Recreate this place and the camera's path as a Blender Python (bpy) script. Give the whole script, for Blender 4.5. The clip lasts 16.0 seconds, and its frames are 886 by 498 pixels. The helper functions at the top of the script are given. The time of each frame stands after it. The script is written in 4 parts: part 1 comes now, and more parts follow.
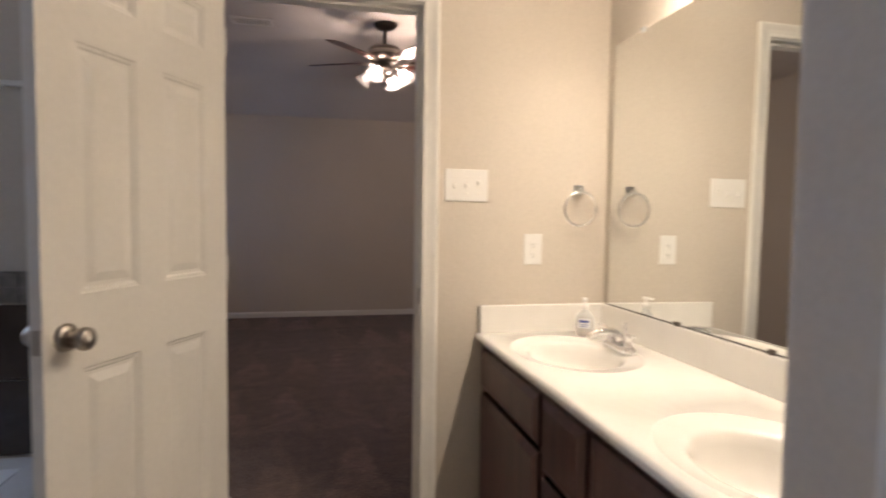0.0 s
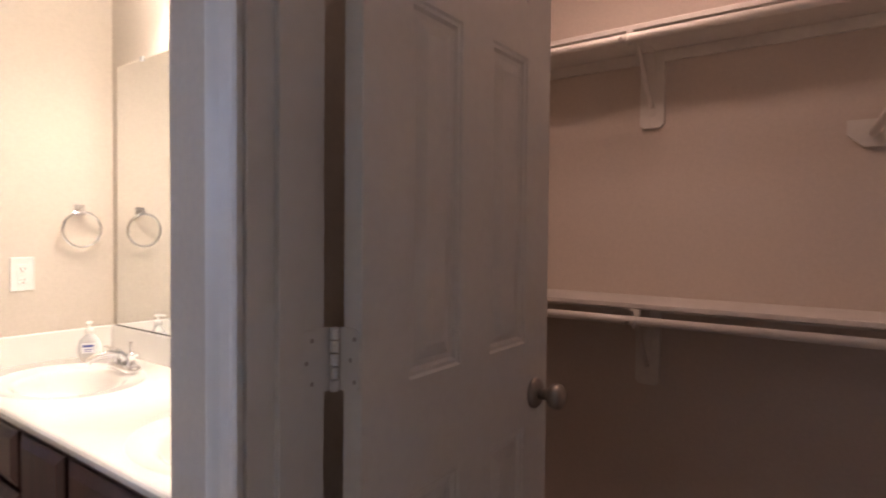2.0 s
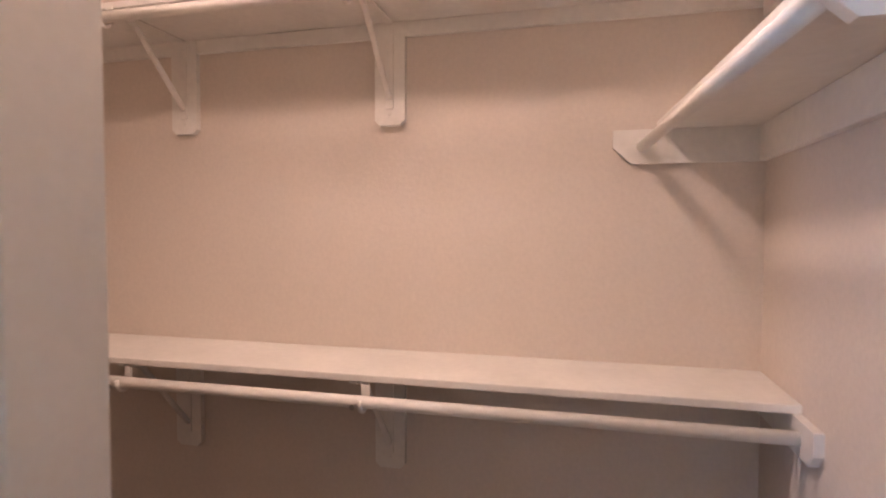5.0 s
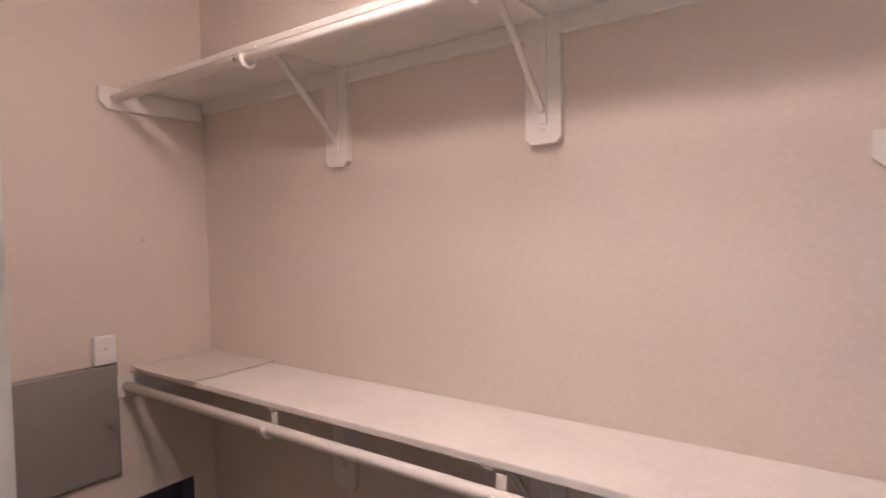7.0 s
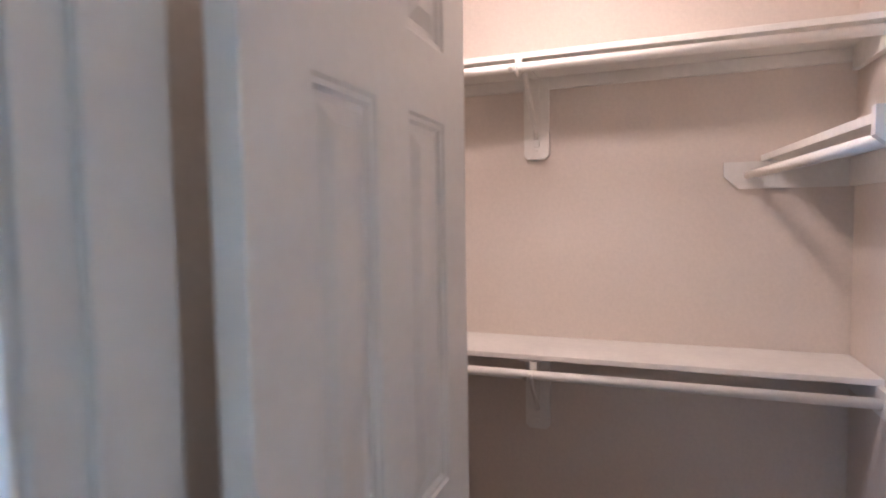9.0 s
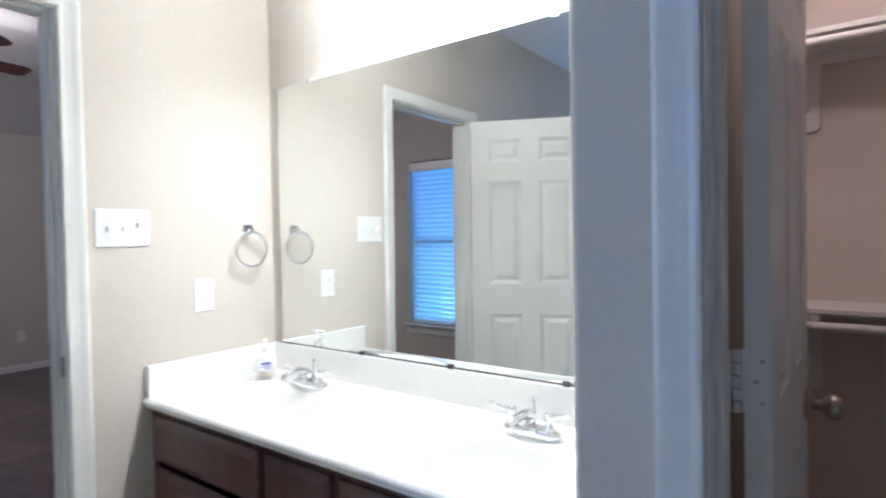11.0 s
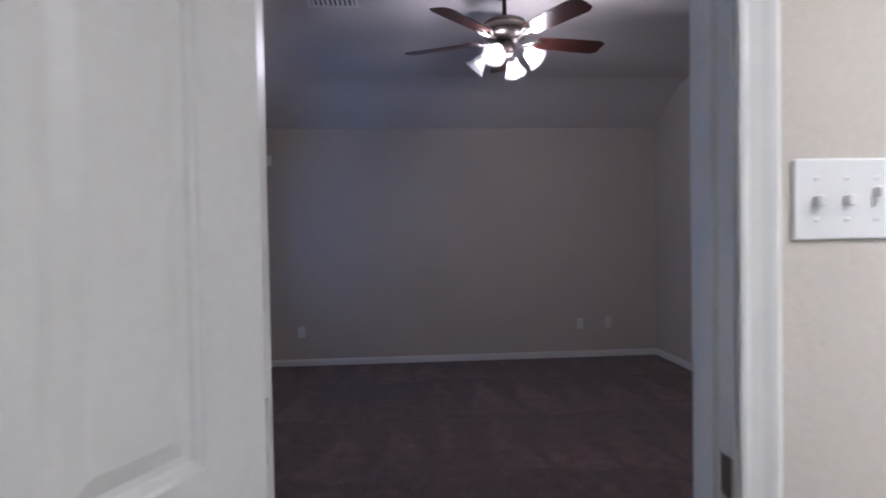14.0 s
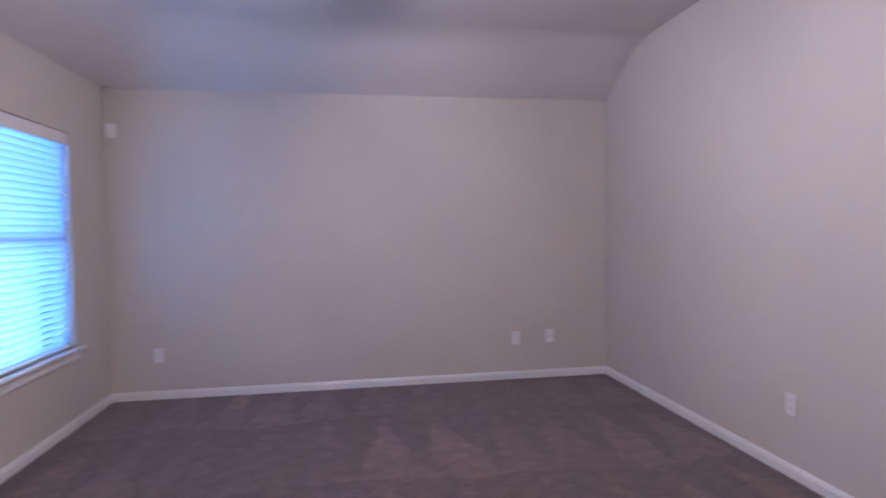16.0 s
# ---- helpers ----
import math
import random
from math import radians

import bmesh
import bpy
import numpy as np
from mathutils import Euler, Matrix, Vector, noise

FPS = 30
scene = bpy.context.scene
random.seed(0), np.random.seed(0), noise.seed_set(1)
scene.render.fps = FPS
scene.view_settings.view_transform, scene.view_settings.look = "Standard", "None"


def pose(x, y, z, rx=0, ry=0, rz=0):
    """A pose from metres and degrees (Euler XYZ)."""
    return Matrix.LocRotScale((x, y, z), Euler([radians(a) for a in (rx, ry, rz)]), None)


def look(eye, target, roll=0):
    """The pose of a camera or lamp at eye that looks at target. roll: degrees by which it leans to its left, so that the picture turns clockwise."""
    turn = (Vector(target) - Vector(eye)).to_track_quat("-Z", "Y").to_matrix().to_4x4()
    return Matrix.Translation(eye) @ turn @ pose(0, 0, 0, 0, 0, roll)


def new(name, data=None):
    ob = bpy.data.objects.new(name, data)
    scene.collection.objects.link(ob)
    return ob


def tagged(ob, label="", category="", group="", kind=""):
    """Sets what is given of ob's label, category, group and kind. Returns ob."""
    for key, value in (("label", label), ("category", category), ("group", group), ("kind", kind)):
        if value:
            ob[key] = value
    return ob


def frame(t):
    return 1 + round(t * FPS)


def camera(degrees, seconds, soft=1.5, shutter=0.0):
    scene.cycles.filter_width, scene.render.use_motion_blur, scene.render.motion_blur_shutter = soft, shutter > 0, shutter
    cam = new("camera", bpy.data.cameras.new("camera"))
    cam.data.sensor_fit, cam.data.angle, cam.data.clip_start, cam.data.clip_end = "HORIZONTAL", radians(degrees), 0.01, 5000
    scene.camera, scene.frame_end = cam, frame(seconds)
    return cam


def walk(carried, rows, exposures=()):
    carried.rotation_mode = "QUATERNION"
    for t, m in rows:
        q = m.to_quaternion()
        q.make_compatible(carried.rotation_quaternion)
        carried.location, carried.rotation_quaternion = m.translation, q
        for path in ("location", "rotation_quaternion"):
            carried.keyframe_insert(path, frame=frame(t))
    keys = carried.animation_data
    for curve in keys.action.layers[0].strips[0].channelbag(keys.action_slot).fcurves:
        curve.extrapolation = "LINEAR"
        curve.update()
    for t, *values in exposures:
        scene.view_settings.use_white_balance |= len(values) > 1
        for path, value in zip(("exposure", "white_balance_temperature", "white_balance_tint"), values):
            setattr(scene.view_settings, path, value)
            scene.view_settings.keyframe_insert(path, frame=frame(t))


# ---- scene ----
cam = camera(76.0, 16.0, soft=1.8, shutter=0.4)
PATH = [
    (0, (0.18, 0.342, 1.241), (0.608, 2.293, 1.133), 0.7),
    (0.5, (0.226, 0.279, 1.271), (1.062, 2.093, 1.172), 0.8),
    (1, (0.191, 0.149, 1.247), (1.399, 1.742, 1.195), 0.8),
    (1.5, (0.207, 0.092, 1.279), (1.673, 1.451, 1.215), 0.6),
    (2, (0.234, 0.06, 1.279), (1.859, 1.224, 1.225), 0.5),
    (2.5, (0.248, 0.069, 1.287), (2.02, 0.995, 1.231), 0.5),
    (3, (0.358, 0.126, 1.311), (2.233, 0.819, 1.247), 0.3),
    (3.5, (0.478, 0.16, 1.343), (2.412, 0.663, 1.267), 0.4),
    (3.7, (0.514, 0.155, 1.337), (2.466, 0.585, 1.264), 0.3),
    (5.8, (1.181, 0.105, 1.481), (3.056, 0.794, 1.398), -0.4),
    (6, (1.221, 0.092, 1.496), (3.04, 0.917, 1.387), -0.8),
    (6.5, (1.258, 0.097, 1.48), (2.978, 1.116, 1.418), -0.6),
    (7, (1.25, 0.106, 1.501), (2.874, 1.27, 1.423), -1.1),
    (7.5, (1.176, 0.096, 1.479), (2.788, 1.278, 1.43), -0.6),
    (8, (0.987, 0.087, 1.509), (2.736, 1.052, 1.406), -1.0),
    (8.2, (0.868, 0.111, 1.507), (2.708, 0.886, 1.378), -1.2),
    (10.3, (-0.027, 0.481, 1.367), (1.854, 1.149, 1.251), -0.8),
    (10.5, (-0.056, 0.478, 1.32), (1.745, 1.346, 1.269), -0.9),
    (11, (-0.116, 0.498, 1.319), (1.485, 1.695, 1.273), -1.1),
    (11.5, (-0.143, 0.498, 1.294), (1.171, 2.005, 1.262), -1.4),
    (12, (-0.150, 0.5, 1.293), (0.885, 2.211, 1.254), -1.4),
    (12.5, (-0.173, 0.576, 1.302), (0.616, 2.413, 1.255), -1.3),
    (13, (-0.154, 0.793, 1.348), (0.449, 2.699, 1.291), -1.4),
    (13.5, (-0.023, 1.159, 1.343), (0.331, 3.127, 1.297), -1.0),
    (13.8, (0.021, 1.396, 1.313), (0.224, 3.385, 1.282), -0.2),
    (14, (0.064, 1.584, 1.318), (0.206, 3.578, 1.275), -1.0),
    (14.5, (0.128, 1.973, 1.299), (0.201, 3.971, 1.252), -1.0),
    (15, (0.233, 2.267, 1.32), (0.225, 4.266, 1.258), -0.9),
    (15.5, (0.355, 2.528, 1.323), (0.355, 4.527, 1.259), -0.9),
    (16, (0.531, 2.745, 1.334), (0.852, 4.717, 1.262), -0.8),
]
EXPOSE = [(0, -0.15, 7800, 24), (1.0, -0.05, 7600, 27), (1.5, 0.0, 7500, 28), (2.0, 0.22, 7500, 30), (2.5, 0.57, 8300, 34), (3.0, 1.0, 8700, 35), (3.7, 1.35, 8500, 31), (5.8, 1.85, 6100, 14), (8.2, 1.85, 5850, 12), (9.6, 1.5, 5700, 10), (10.5, 1.0, 5600, 9), (11, 0.42, 5450, 13), (11.5, 0.27, 5400, 14), (12, 0.0, 5300, 15), (12.5, -0.2, 5350, 15), (13, -0.36, 5400, 14), (13.5, -0.4, 5450, 16), (14, -0.22, 5450, 21), (14.5, 0.18, 5450, 26), (15, 0.74, 5450, 28), (15.5, 1.1, 5500, 29), (16, 1.42, 5550, 29)]
walk(cam, [(t, look(eye, target, roll)) for t, eye, target, roll in PATH], EXPOSE)

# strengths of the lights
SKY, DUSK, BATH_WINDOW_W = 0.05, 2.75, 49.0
FAN_GLOW, BAR_GLOW, DOME = 430.0, 635.0, 24.0
OPEN, SLAT_TILT = 25.0, 58.0

# ---- light ----
world = bpy.data.worlds.new("dusk_sky")
world.use_nodes = True
scene.world = world
wn = world.node_tree
sky = wn.nodes.new("ShaderNodeTexSky")
sky.sky_type = "NISHITA"
sky.sun_disc = False
sky.sun_elevation = radians(9)
sky.sun_rotation = radians(40)
wn.nodes["Background"].inputs[1].default_value = SKY
wn.links.new(sky.outputs[0], wn.nodes["Background"].inputs[0])


def area_light(name, eye, target, sx, sy, watts, colour):
    d = bpy.data.lights.new(name, "AREA")
    d.shape, d.size, d.size_y, d.energy, d.color = "RECTANGLE", sx, sy, watts, colour
    o = new(name, d)
    o.matrix_world = look(eye, target)
    return o


def point_light(name, place, watts, colour, radius=0.04):
    d = bpy.data.lights.new(name, "POINT")
    d.energy, d.color, d.shadow_soft_size = watts, colour, radius
    o = new(name, d)
    o.location = place
    return o


# daylight in the window over the tub
area_light("bath_window_daylight", (-2.01, 2.475, 1.53), (-0.9, 0.6, 1.2), 0.72, 0.85, BATH_WINDOW_W, (0.41, 0.62, 1.0))


# ---- materials ----
def mat(name, colour, rough=0.5, metal=0.0, grain=0.0, scale=200.0, bump=0.0, bscale=0.0, blotch=0.0, bl_scale=3.0, spec=0.5, coat=0.0):
    """Principled surface with fine grain, larger blotches and relief."""
    m = bpy.data.materials.new(name)
    m.use_nodes = True
    nt = m.node_tree
    b = nt.nodes["Principled BSDF"]
    b.inputs["Roughness"].default_value = rough
    b.inputs["Metallic"].default_value = metal
    b.inputs["Specular IOR Level"].default_value = spec
    b.inputs["Coat Weight"].default_value = coat
    b.inputs["Base Color"].default_value = (*colour, 1)
    geo = nt.nodes.new("ShaderNodeNewGeometry")
    out = None
    if grain or blotch:
        def layer(src, amount, sc, detail):
            n = nt.nodes.new("ShaderNodeTexNoise")
            n.inputs["Scale"].default_value = sc
            n.inputs["Detail"].default_value = detail
            nt.links.new(geo.outputs["Position"], n.inputs["Vector"])
            r = nt.nodes.new("ShaderNodeMapRange")
            r.inputs[1].default_value, r.inputs[2].default_value = 0.3, 0.7
            r.inputs[3].default_value, r.inputs[4].default_value = 1 - amount, 1 + amount
            nt.links.new(n.outputs[0], r.inputs[0])
            x = nt.nodes.new("ShaderNodeVectorMath")
            x.operation = "SCALE"
            if src is None:
                x.inputs[0].default_value = colour
            else:
                nt.links.new(src, x.inputs[0])
            nt.links.new(r.outputs[0], x.inputs["Scale"])
            return x.outputs[0]
        if blotch:
            out = layer(out, blotch, bl_scale, 3)
        if grain:
            out = layer(out, grain, scale, 4)
        nt.links.new(out, b.inputs["Base Color"])
    if bump:
        n = nt.nodes.new("ShaderNodeTexNoise")
        n.inputs["Scale"].default_value = bscale or scale
        n.inputs["Detail"].default_value = 3
        nt.links.new(geo.outputs["Position"], n.inputs["Vector"])
        k = nt.nodes.new("ShaderNodeBump")
        k.inputs["Strength"].default_value = bump
        k.inputs["Distance"].default_value = 0.004
        nt.links.new(n.outputs[0], k.inputs["Height"])
        nt.links.new(k.outputs[0], b.inputs["Normal"])
    return m


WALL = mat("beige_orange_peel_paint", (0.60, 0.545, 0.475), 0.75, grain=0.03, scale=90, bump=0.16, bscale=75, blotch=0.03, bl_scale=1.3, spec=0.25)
# same beige paint, colour lightened so extra bounce fills the closet's shade
CLOSET_WALL_LIFTED = mat("beige_paint_lifted_for_fill", (0.70, 0.625, 0.555), 0.75, grain=0.03, scale=90, bump=0.16, bscale=85, blotch=0.03, bl_scale=1.5, spec=0.25)
CEIL = mat("ceiling_texture_paint", (0.66, 0.62, 0.58), 0.85, grain=0.03, scale=60, bump=0.25, bscale=50, blotch=0.03, bl_scale=1.0, spec=0.2)
TRIM = mat("white_semigloss_trim", (0.78, 0.765, 0.72), 0.38, grain=0.02, scale=40, bump=0.06, bscale=30, blotch=0.02, bl_scale=2)
DOOR = mat("white_moulded_door_paint", (0.78, 0.765, 0.72), 0.36, grain=0.02, scale=60, bump=0.10, bscale=45, blotch=0.02, bl_scale=2)
SHELF = mat("white_painted_board", (0.79, 0.765, 0.715), 0.45, grain=0.03, scale=50, bump=0.10, bscale=40, blotch=0.05, bl_scale=5)
PLASTIC = mat("white_plastic", (0.80, 0.79, 0.76), 0.35, grain=0.01, scale=50)
SLOT = mat("dark_slot", (0.08, 0.075, 0.07), 0.6)
MARBLE = mat("cultured_marble_white", (0.80, 0.785, 0.745), 0.14, grain=0.02, scale=14, blotch=0.02, bl_scale=4, coat=0.3)
SCREW = mat("painted_screw", (0.48, 0.43, 0.38), 0.6)
CHROME = mat("chrome", (0.84, 0.84, 0.85), 0.10, 1.0)
RING_CHROME = mat("polished_bright_chrome", (0.90, 0.90, 0.90), 0.10, 1.0)
NICKEL = mat("satin_nickel", (0.42, 0.385, 0.345), 0.28, 1.0, grain=0.05, scale=120)
BRONZE = mat("dark_fan_metal", (0.10, 0.085, 0.075), 0.35, 0.9, grain=0.05, scale=60)
STEEL = mat("grey_panel_enamel", (0.32, 0.295, 0.27), 0.45, 0.2, grain=0.03, scale=60, bump=0.05, bscale=90)
NAVY = mat("dark_blue_box_enamel", (0.06, 0.07, 0.12), 0.55, grain=0.06, scale=30)
TUB = mat("white_tub_acrylic", (0.74, 0.74, 0.73), 0.18, grain=0.01, scale=20, coat=0.2)
LINO = mat("bath_floor_vinyl", (0.42, 0.38, 0.33), 0.4, grain=0.08, scale=25, blotch=0.08, bl_scale=3)
DARKTILE = mat("dark_brown_glazed_tile", (0.055, 0.04, 0.034), 0.25, grain=0.15, scale=18, blotch=0.15, bl_scale=3)
MOSAIC = mat("grey_mosaic_tile", (0.20, 0.18, 0.16), 0.35, grain=0.25, scale=35)
CARD = mat("thin_hardboard", (0.70, 0.65, 0.58), 0.6, grain=0.06, scale=60, blotch=0.04, bl_scale=6)
GROUT = mat("grout", (0.30, 0.28, 0.25), 0.9, grain=0.05, scale=60)


def wood_mat(name, dark, light, rough, along=(1, 1, 0.08), scale=22.0):
    m = bpy.data.materials.new(name)
    m.use_nodes = True
    nt = m.node_tree
    b = nt.nodes["Principled BSDF"]
    b.inputs["Roughness"].default_value = rough
    tc = nt.nodes.new("ShaderNodeTexCoord")
    mp = nt.nodes.new("ShaderNodeMapping")
    mp.inputs["Scale"].default_value = along
    n = nt.nodes.new("ShaderNodeTexNoise")
    n.inputs["Scale"].default_value, n.inputs["Detail"].default_value, n.inputs["Distortion"].default_value = scale, 6, 0.6
    r = nt.nodes.new("ShaderNodeValToRGB")
    r.color_ramp.elements[0].position, r.color_ramp.elements[1].position = 0.3, 0.72
    r.color_ramp.elements[0].color, r.color_ramp.elements[1].color = (*dark, 1), (*light, 1)
    nt.links.new(tc.outputs["Object"], mp.inputs[0])
    nt.links.new(mp.outputs[0], n.inputs["Vector"])
    nt.links.new(n.outputs[0], r.inputs[0])
    nt.links.new(r.outputs[0], b.inputs["Base Color"])
    k = nt.nodes.new("ShaderNodeBump")
    k.inputs["Strength"].default_value, k.inputs["Distance"].default_value = 0.12, 0.002
    nt.links.new(n.outputs[0], k.inputs["Height"])
    nt.links.new(k.outputs[0], b.inputs["Normal"])
    return m


CABINET = wood_mat("dark_cherry_cabinet_wood", (0.050, 0.021, 0.019), (0.110, 0.046, 0.040), 0.32)
BLADE = wood_mat("mahogany_fan_blade", (0.018, 0.006, 0.005), (0.050, 0.015, 0.011), 0.30, (0.1, 1, 1), 30)


def carpet_mat():
    m = bpy.data.materials.new("brown_cut_pile_carpet")
    m.use_nodes = True
    nt = m.node_tree
    b = nt.nodes["Principled BSDF"]
    b.inputs["Roughness"].default_value = 1.0
    b.inputs["Specular IOR Level"].default_value = 0.1
    b.inputs["Sheen Weight"].default_value = 0.25
    b.inputs["Sheen Roughness"].default_value = 0.6
    geo = nt.nodes.new("ShaderNodeNewGeometry")
    fine = nt.nodes.new("ShaderNodeTexNoise")
    fine.inputs["Scale"].default_value, fine.inputs["Detail"].default_value = 75, 6
    mid = nt.nodes.new("ShaderNodeTexNoise")
    mid.inputs["Scale"].default_value, mid.inputs["Detail"].default_value = 11, 5
    # brushed pile: rows of wedge-shaped vacuum strokes
    warp = nt.nodes.new("ShaderNodeTexNoise")
    warp.inputs["Scale"].default_value, warp.inputs["Detail"].default_value = 1.1, 4
    for n in (fine, mid, warp):
        nt.links.new(geo.outputs["Position"], n.inputs["Vector"])
    add = nt.nodes.new("ShaderNodeVectorMath")
    add.operation = "MULTIPLY_ADD"
    add.inputs[1].default_value = (0.40, 0.55, 0)
    nt.links.new(warp.outputs[1], add.inputs[0])
    nt.links.new(geo.outputs["Position"], add.inputs[2])
    xyz = nt.nodes.new("ShaderNodeSeparateXYZ")
    nt.links.new(add.outputs[0], xyz.inputs[0])

    def m2(op, a, c):
        q = nt.nodes.new("ShaderNodeMath")
        q.operation = op
        for k, s in enumerate((a, c)):
            if s is None:
                continue
            if isinstance(s, (int, float)):
                q.inputs[k].default_value = s
            else:
                nt.links.new(s, q.inputs[k])
        return q.outputs[0]

    u = m2("ABSOLUTE", m2("SUBTRACT", m2("FRACT", m2("MULTIPLY", xyz.outputs[0], 2.7), None), 0.5), None)
    v = m2("FRACT", m2("MULTIPLY", m2("ADD", xyz.outputs[1], 0.35), 0.95), None)
    wedge = m2("SUBTRACT", m2("MULTIPLY", m2("SUBTRACT", 1.0, v), 0.5), u)
    ramp = nt.nodes.new("ShaderNodeMapRange")
    ramp.interpolation_type = "SMOOTHSTEP"
    ramp.inputs[1].default_value, ramp.inputs[2].default_value = -0.04, 0.06
    ramp.inputs[3].default_value, ramp.inputs[4].default_value = 0.0, 1.0
    nt.links.new(wedge, ramp.inputs[0])
    patch = nt.nodes.new("ShaderNodeTexNoise")
    patch.inputs["Scale"].default_value, patch.inputs["Detail"].default_value = 0.9, 3
    nt.links.new(geo.outputs["Position"], patch.inputs["Vector"])
    amount = nt.nodes.new("ShaderNodeMapRange")
    amount.inputs[1].default_value, amount.inputs[2].default_value = 0.42, 0.66
    amount.inputs[3].default_value, amount.inputs[4].default_value = 0.10, 0.62
    nt.links.new(patch.outputs[0], amount.inputs[0])
    last = m2("ADD", m2("MULTIPLY", ramp.outputs[0], amount.outputs[0]), 0.92)
    for src, lo, hi in ((mid.outputs[0], 0.66, 1.40), (fine.outputs[0], 0.35, 1.7)):
        r = nt.nodes.new("ShaderNodeMapRange")
        r.inputs[1].default_value, r.inputs[2].default_value = 0.25, 0.75
        r.inputs[3].default_value, r.inputs[4].default_value = lo, hi
        nt.links.new(src, r.inputs[0])
        last = m2("MULTIPLY", last, r.outputs[0])
    x = nt.nodes.new("ShaderNodeVectorMath")
    x.operation = "SCALE"
    x.inputs[0].default_value = (0.102, 0.066, 0.059)
    nt.links.new(last, x.inputs["Scale"])
    nt.links.new(x.outputs[0], b.inputs["Base Color"])
    k = nt.nodes.new("ShaderNodeBump")
    k.inputs["Strength"].default_value, k.inputs["Distance"].default_value = 0.8, 0.01
    nt.links.new(fine.outputs[0], k.inputs["Height"])
    nt.links.new(k.outputs[0], b.inputs["Normal"])
    return m


CARPET = carpet_mat()


def mirror_mat():
    m = bpy.data.materials.new("mirror_silver")
    m.use_nodes = True
    b = m.node_tree.nodes["Principled BSDF"]
    b.inputs["Base Color"].default_value = (0.86, 0.88, 0.87, 1)
    b.inputs["Metallic"].default_value, b.inputs["Roughness"].default_value = 1.0, 0.0
    return m


MIRROR = mirror_mat()


def thin_mat(name, colour, clear, glow=0.0, diffuse=0.35):
    """Thin sheet that lets light through: clear share, then translucent and diffuse."""
    m = bpy.data.materials.new(name)
    m.use_nodes = True
    nt = m.node_tree
    nt.nodes.remove(nt.nodes["Principled BSDF"])
    outn = nt.nodes["Material Output"]
    tr = nt.nodes.new("ShaderNodeBsdfTranslucent")
    df = nt.nodes.new("ShaderNodeBsdfDiffuse")
    cl = nt.nodes.new("ShaderNodeBsdfTransparent")
    tr.inputs[0].default_value = df.inputs[0].default_value = (*colour, 1)
    a = nt.nodes.new("ShaderNodeMixShader")
    a.inputs[0].default_value = diffuse
    nt.links.new(tr.outputs[0], a.inputs[1])
    nt.links.new(df.outputs[0], a.inputs[2])
    c = nt.nodes.new("ShaderNodeMixShader")
    c.inputs[0].default_value = clear
    nt.links.new(a.outputs[0], c.inputs[1])
    nt.links.new(cl.outputs[0], c.inputs[2])
    nt.links.new(c.outputs[0], outn.inputs[0])
    return m


SLAT = thin_mat("white_blind_slat", (0.80, 0.82, 0.84), 0.0, diffuse=0.30)
SHADE = thin_mat("frosted_glass_shade", (0.62, 0.62, 0.61), 0.66, diffuse=0.45)
FROST = thin_mat("frosted_pane", (0.75, 0.82, 0.88), 0.15, diffuse=0.2)
PANE = thin_mat("clear_pane", (0.9, 0.95, 0.95), 0.93)
SOAP = thin_mat("clear_soap_bottle", (0.88, 0.91, 0.93), 0.50, diffuse=0.7)
SOAP_IN = mat("orange_soap", (0.85, 0.60, 0.42), 0.2)
LABEL_BLUE = mat("blue_label", (0.05, 0.08, 0.30), 0.4)
LABEL_WHITE = mat("white_label", (0.75, 0.77, 0.80), 0.4)


def glow_mat(name, colour, strength):
    m = bpy.data.materials.new(name)
    m.use_nodes = True
    nt = m.node_tree
    nt.nodes.remove(nt.nodes["Principled BSDF"])
    e = nt.nodes.new("ShaderNodeEmission")
    e.inputs[0].default_value, e.inputs[1].default_value = (*colour, 1), strength
    nt.links.new(e.outputs[0], nt.nodes["Material Output"].inputs[0])
    return m


FAN_BULB = glow_mat("fan_bulb_glow", (1.0, 0.90, 0.84), FAN_GLOW)
BAR_BULB = glow_mat("vanity_bulb_glow", (1.0, 0.985, 0.87), BAR_GLOW)
DOME_GLOW = glow_mat("closet_dome_glow", (1.0, 0.75, 0.645), DOME)


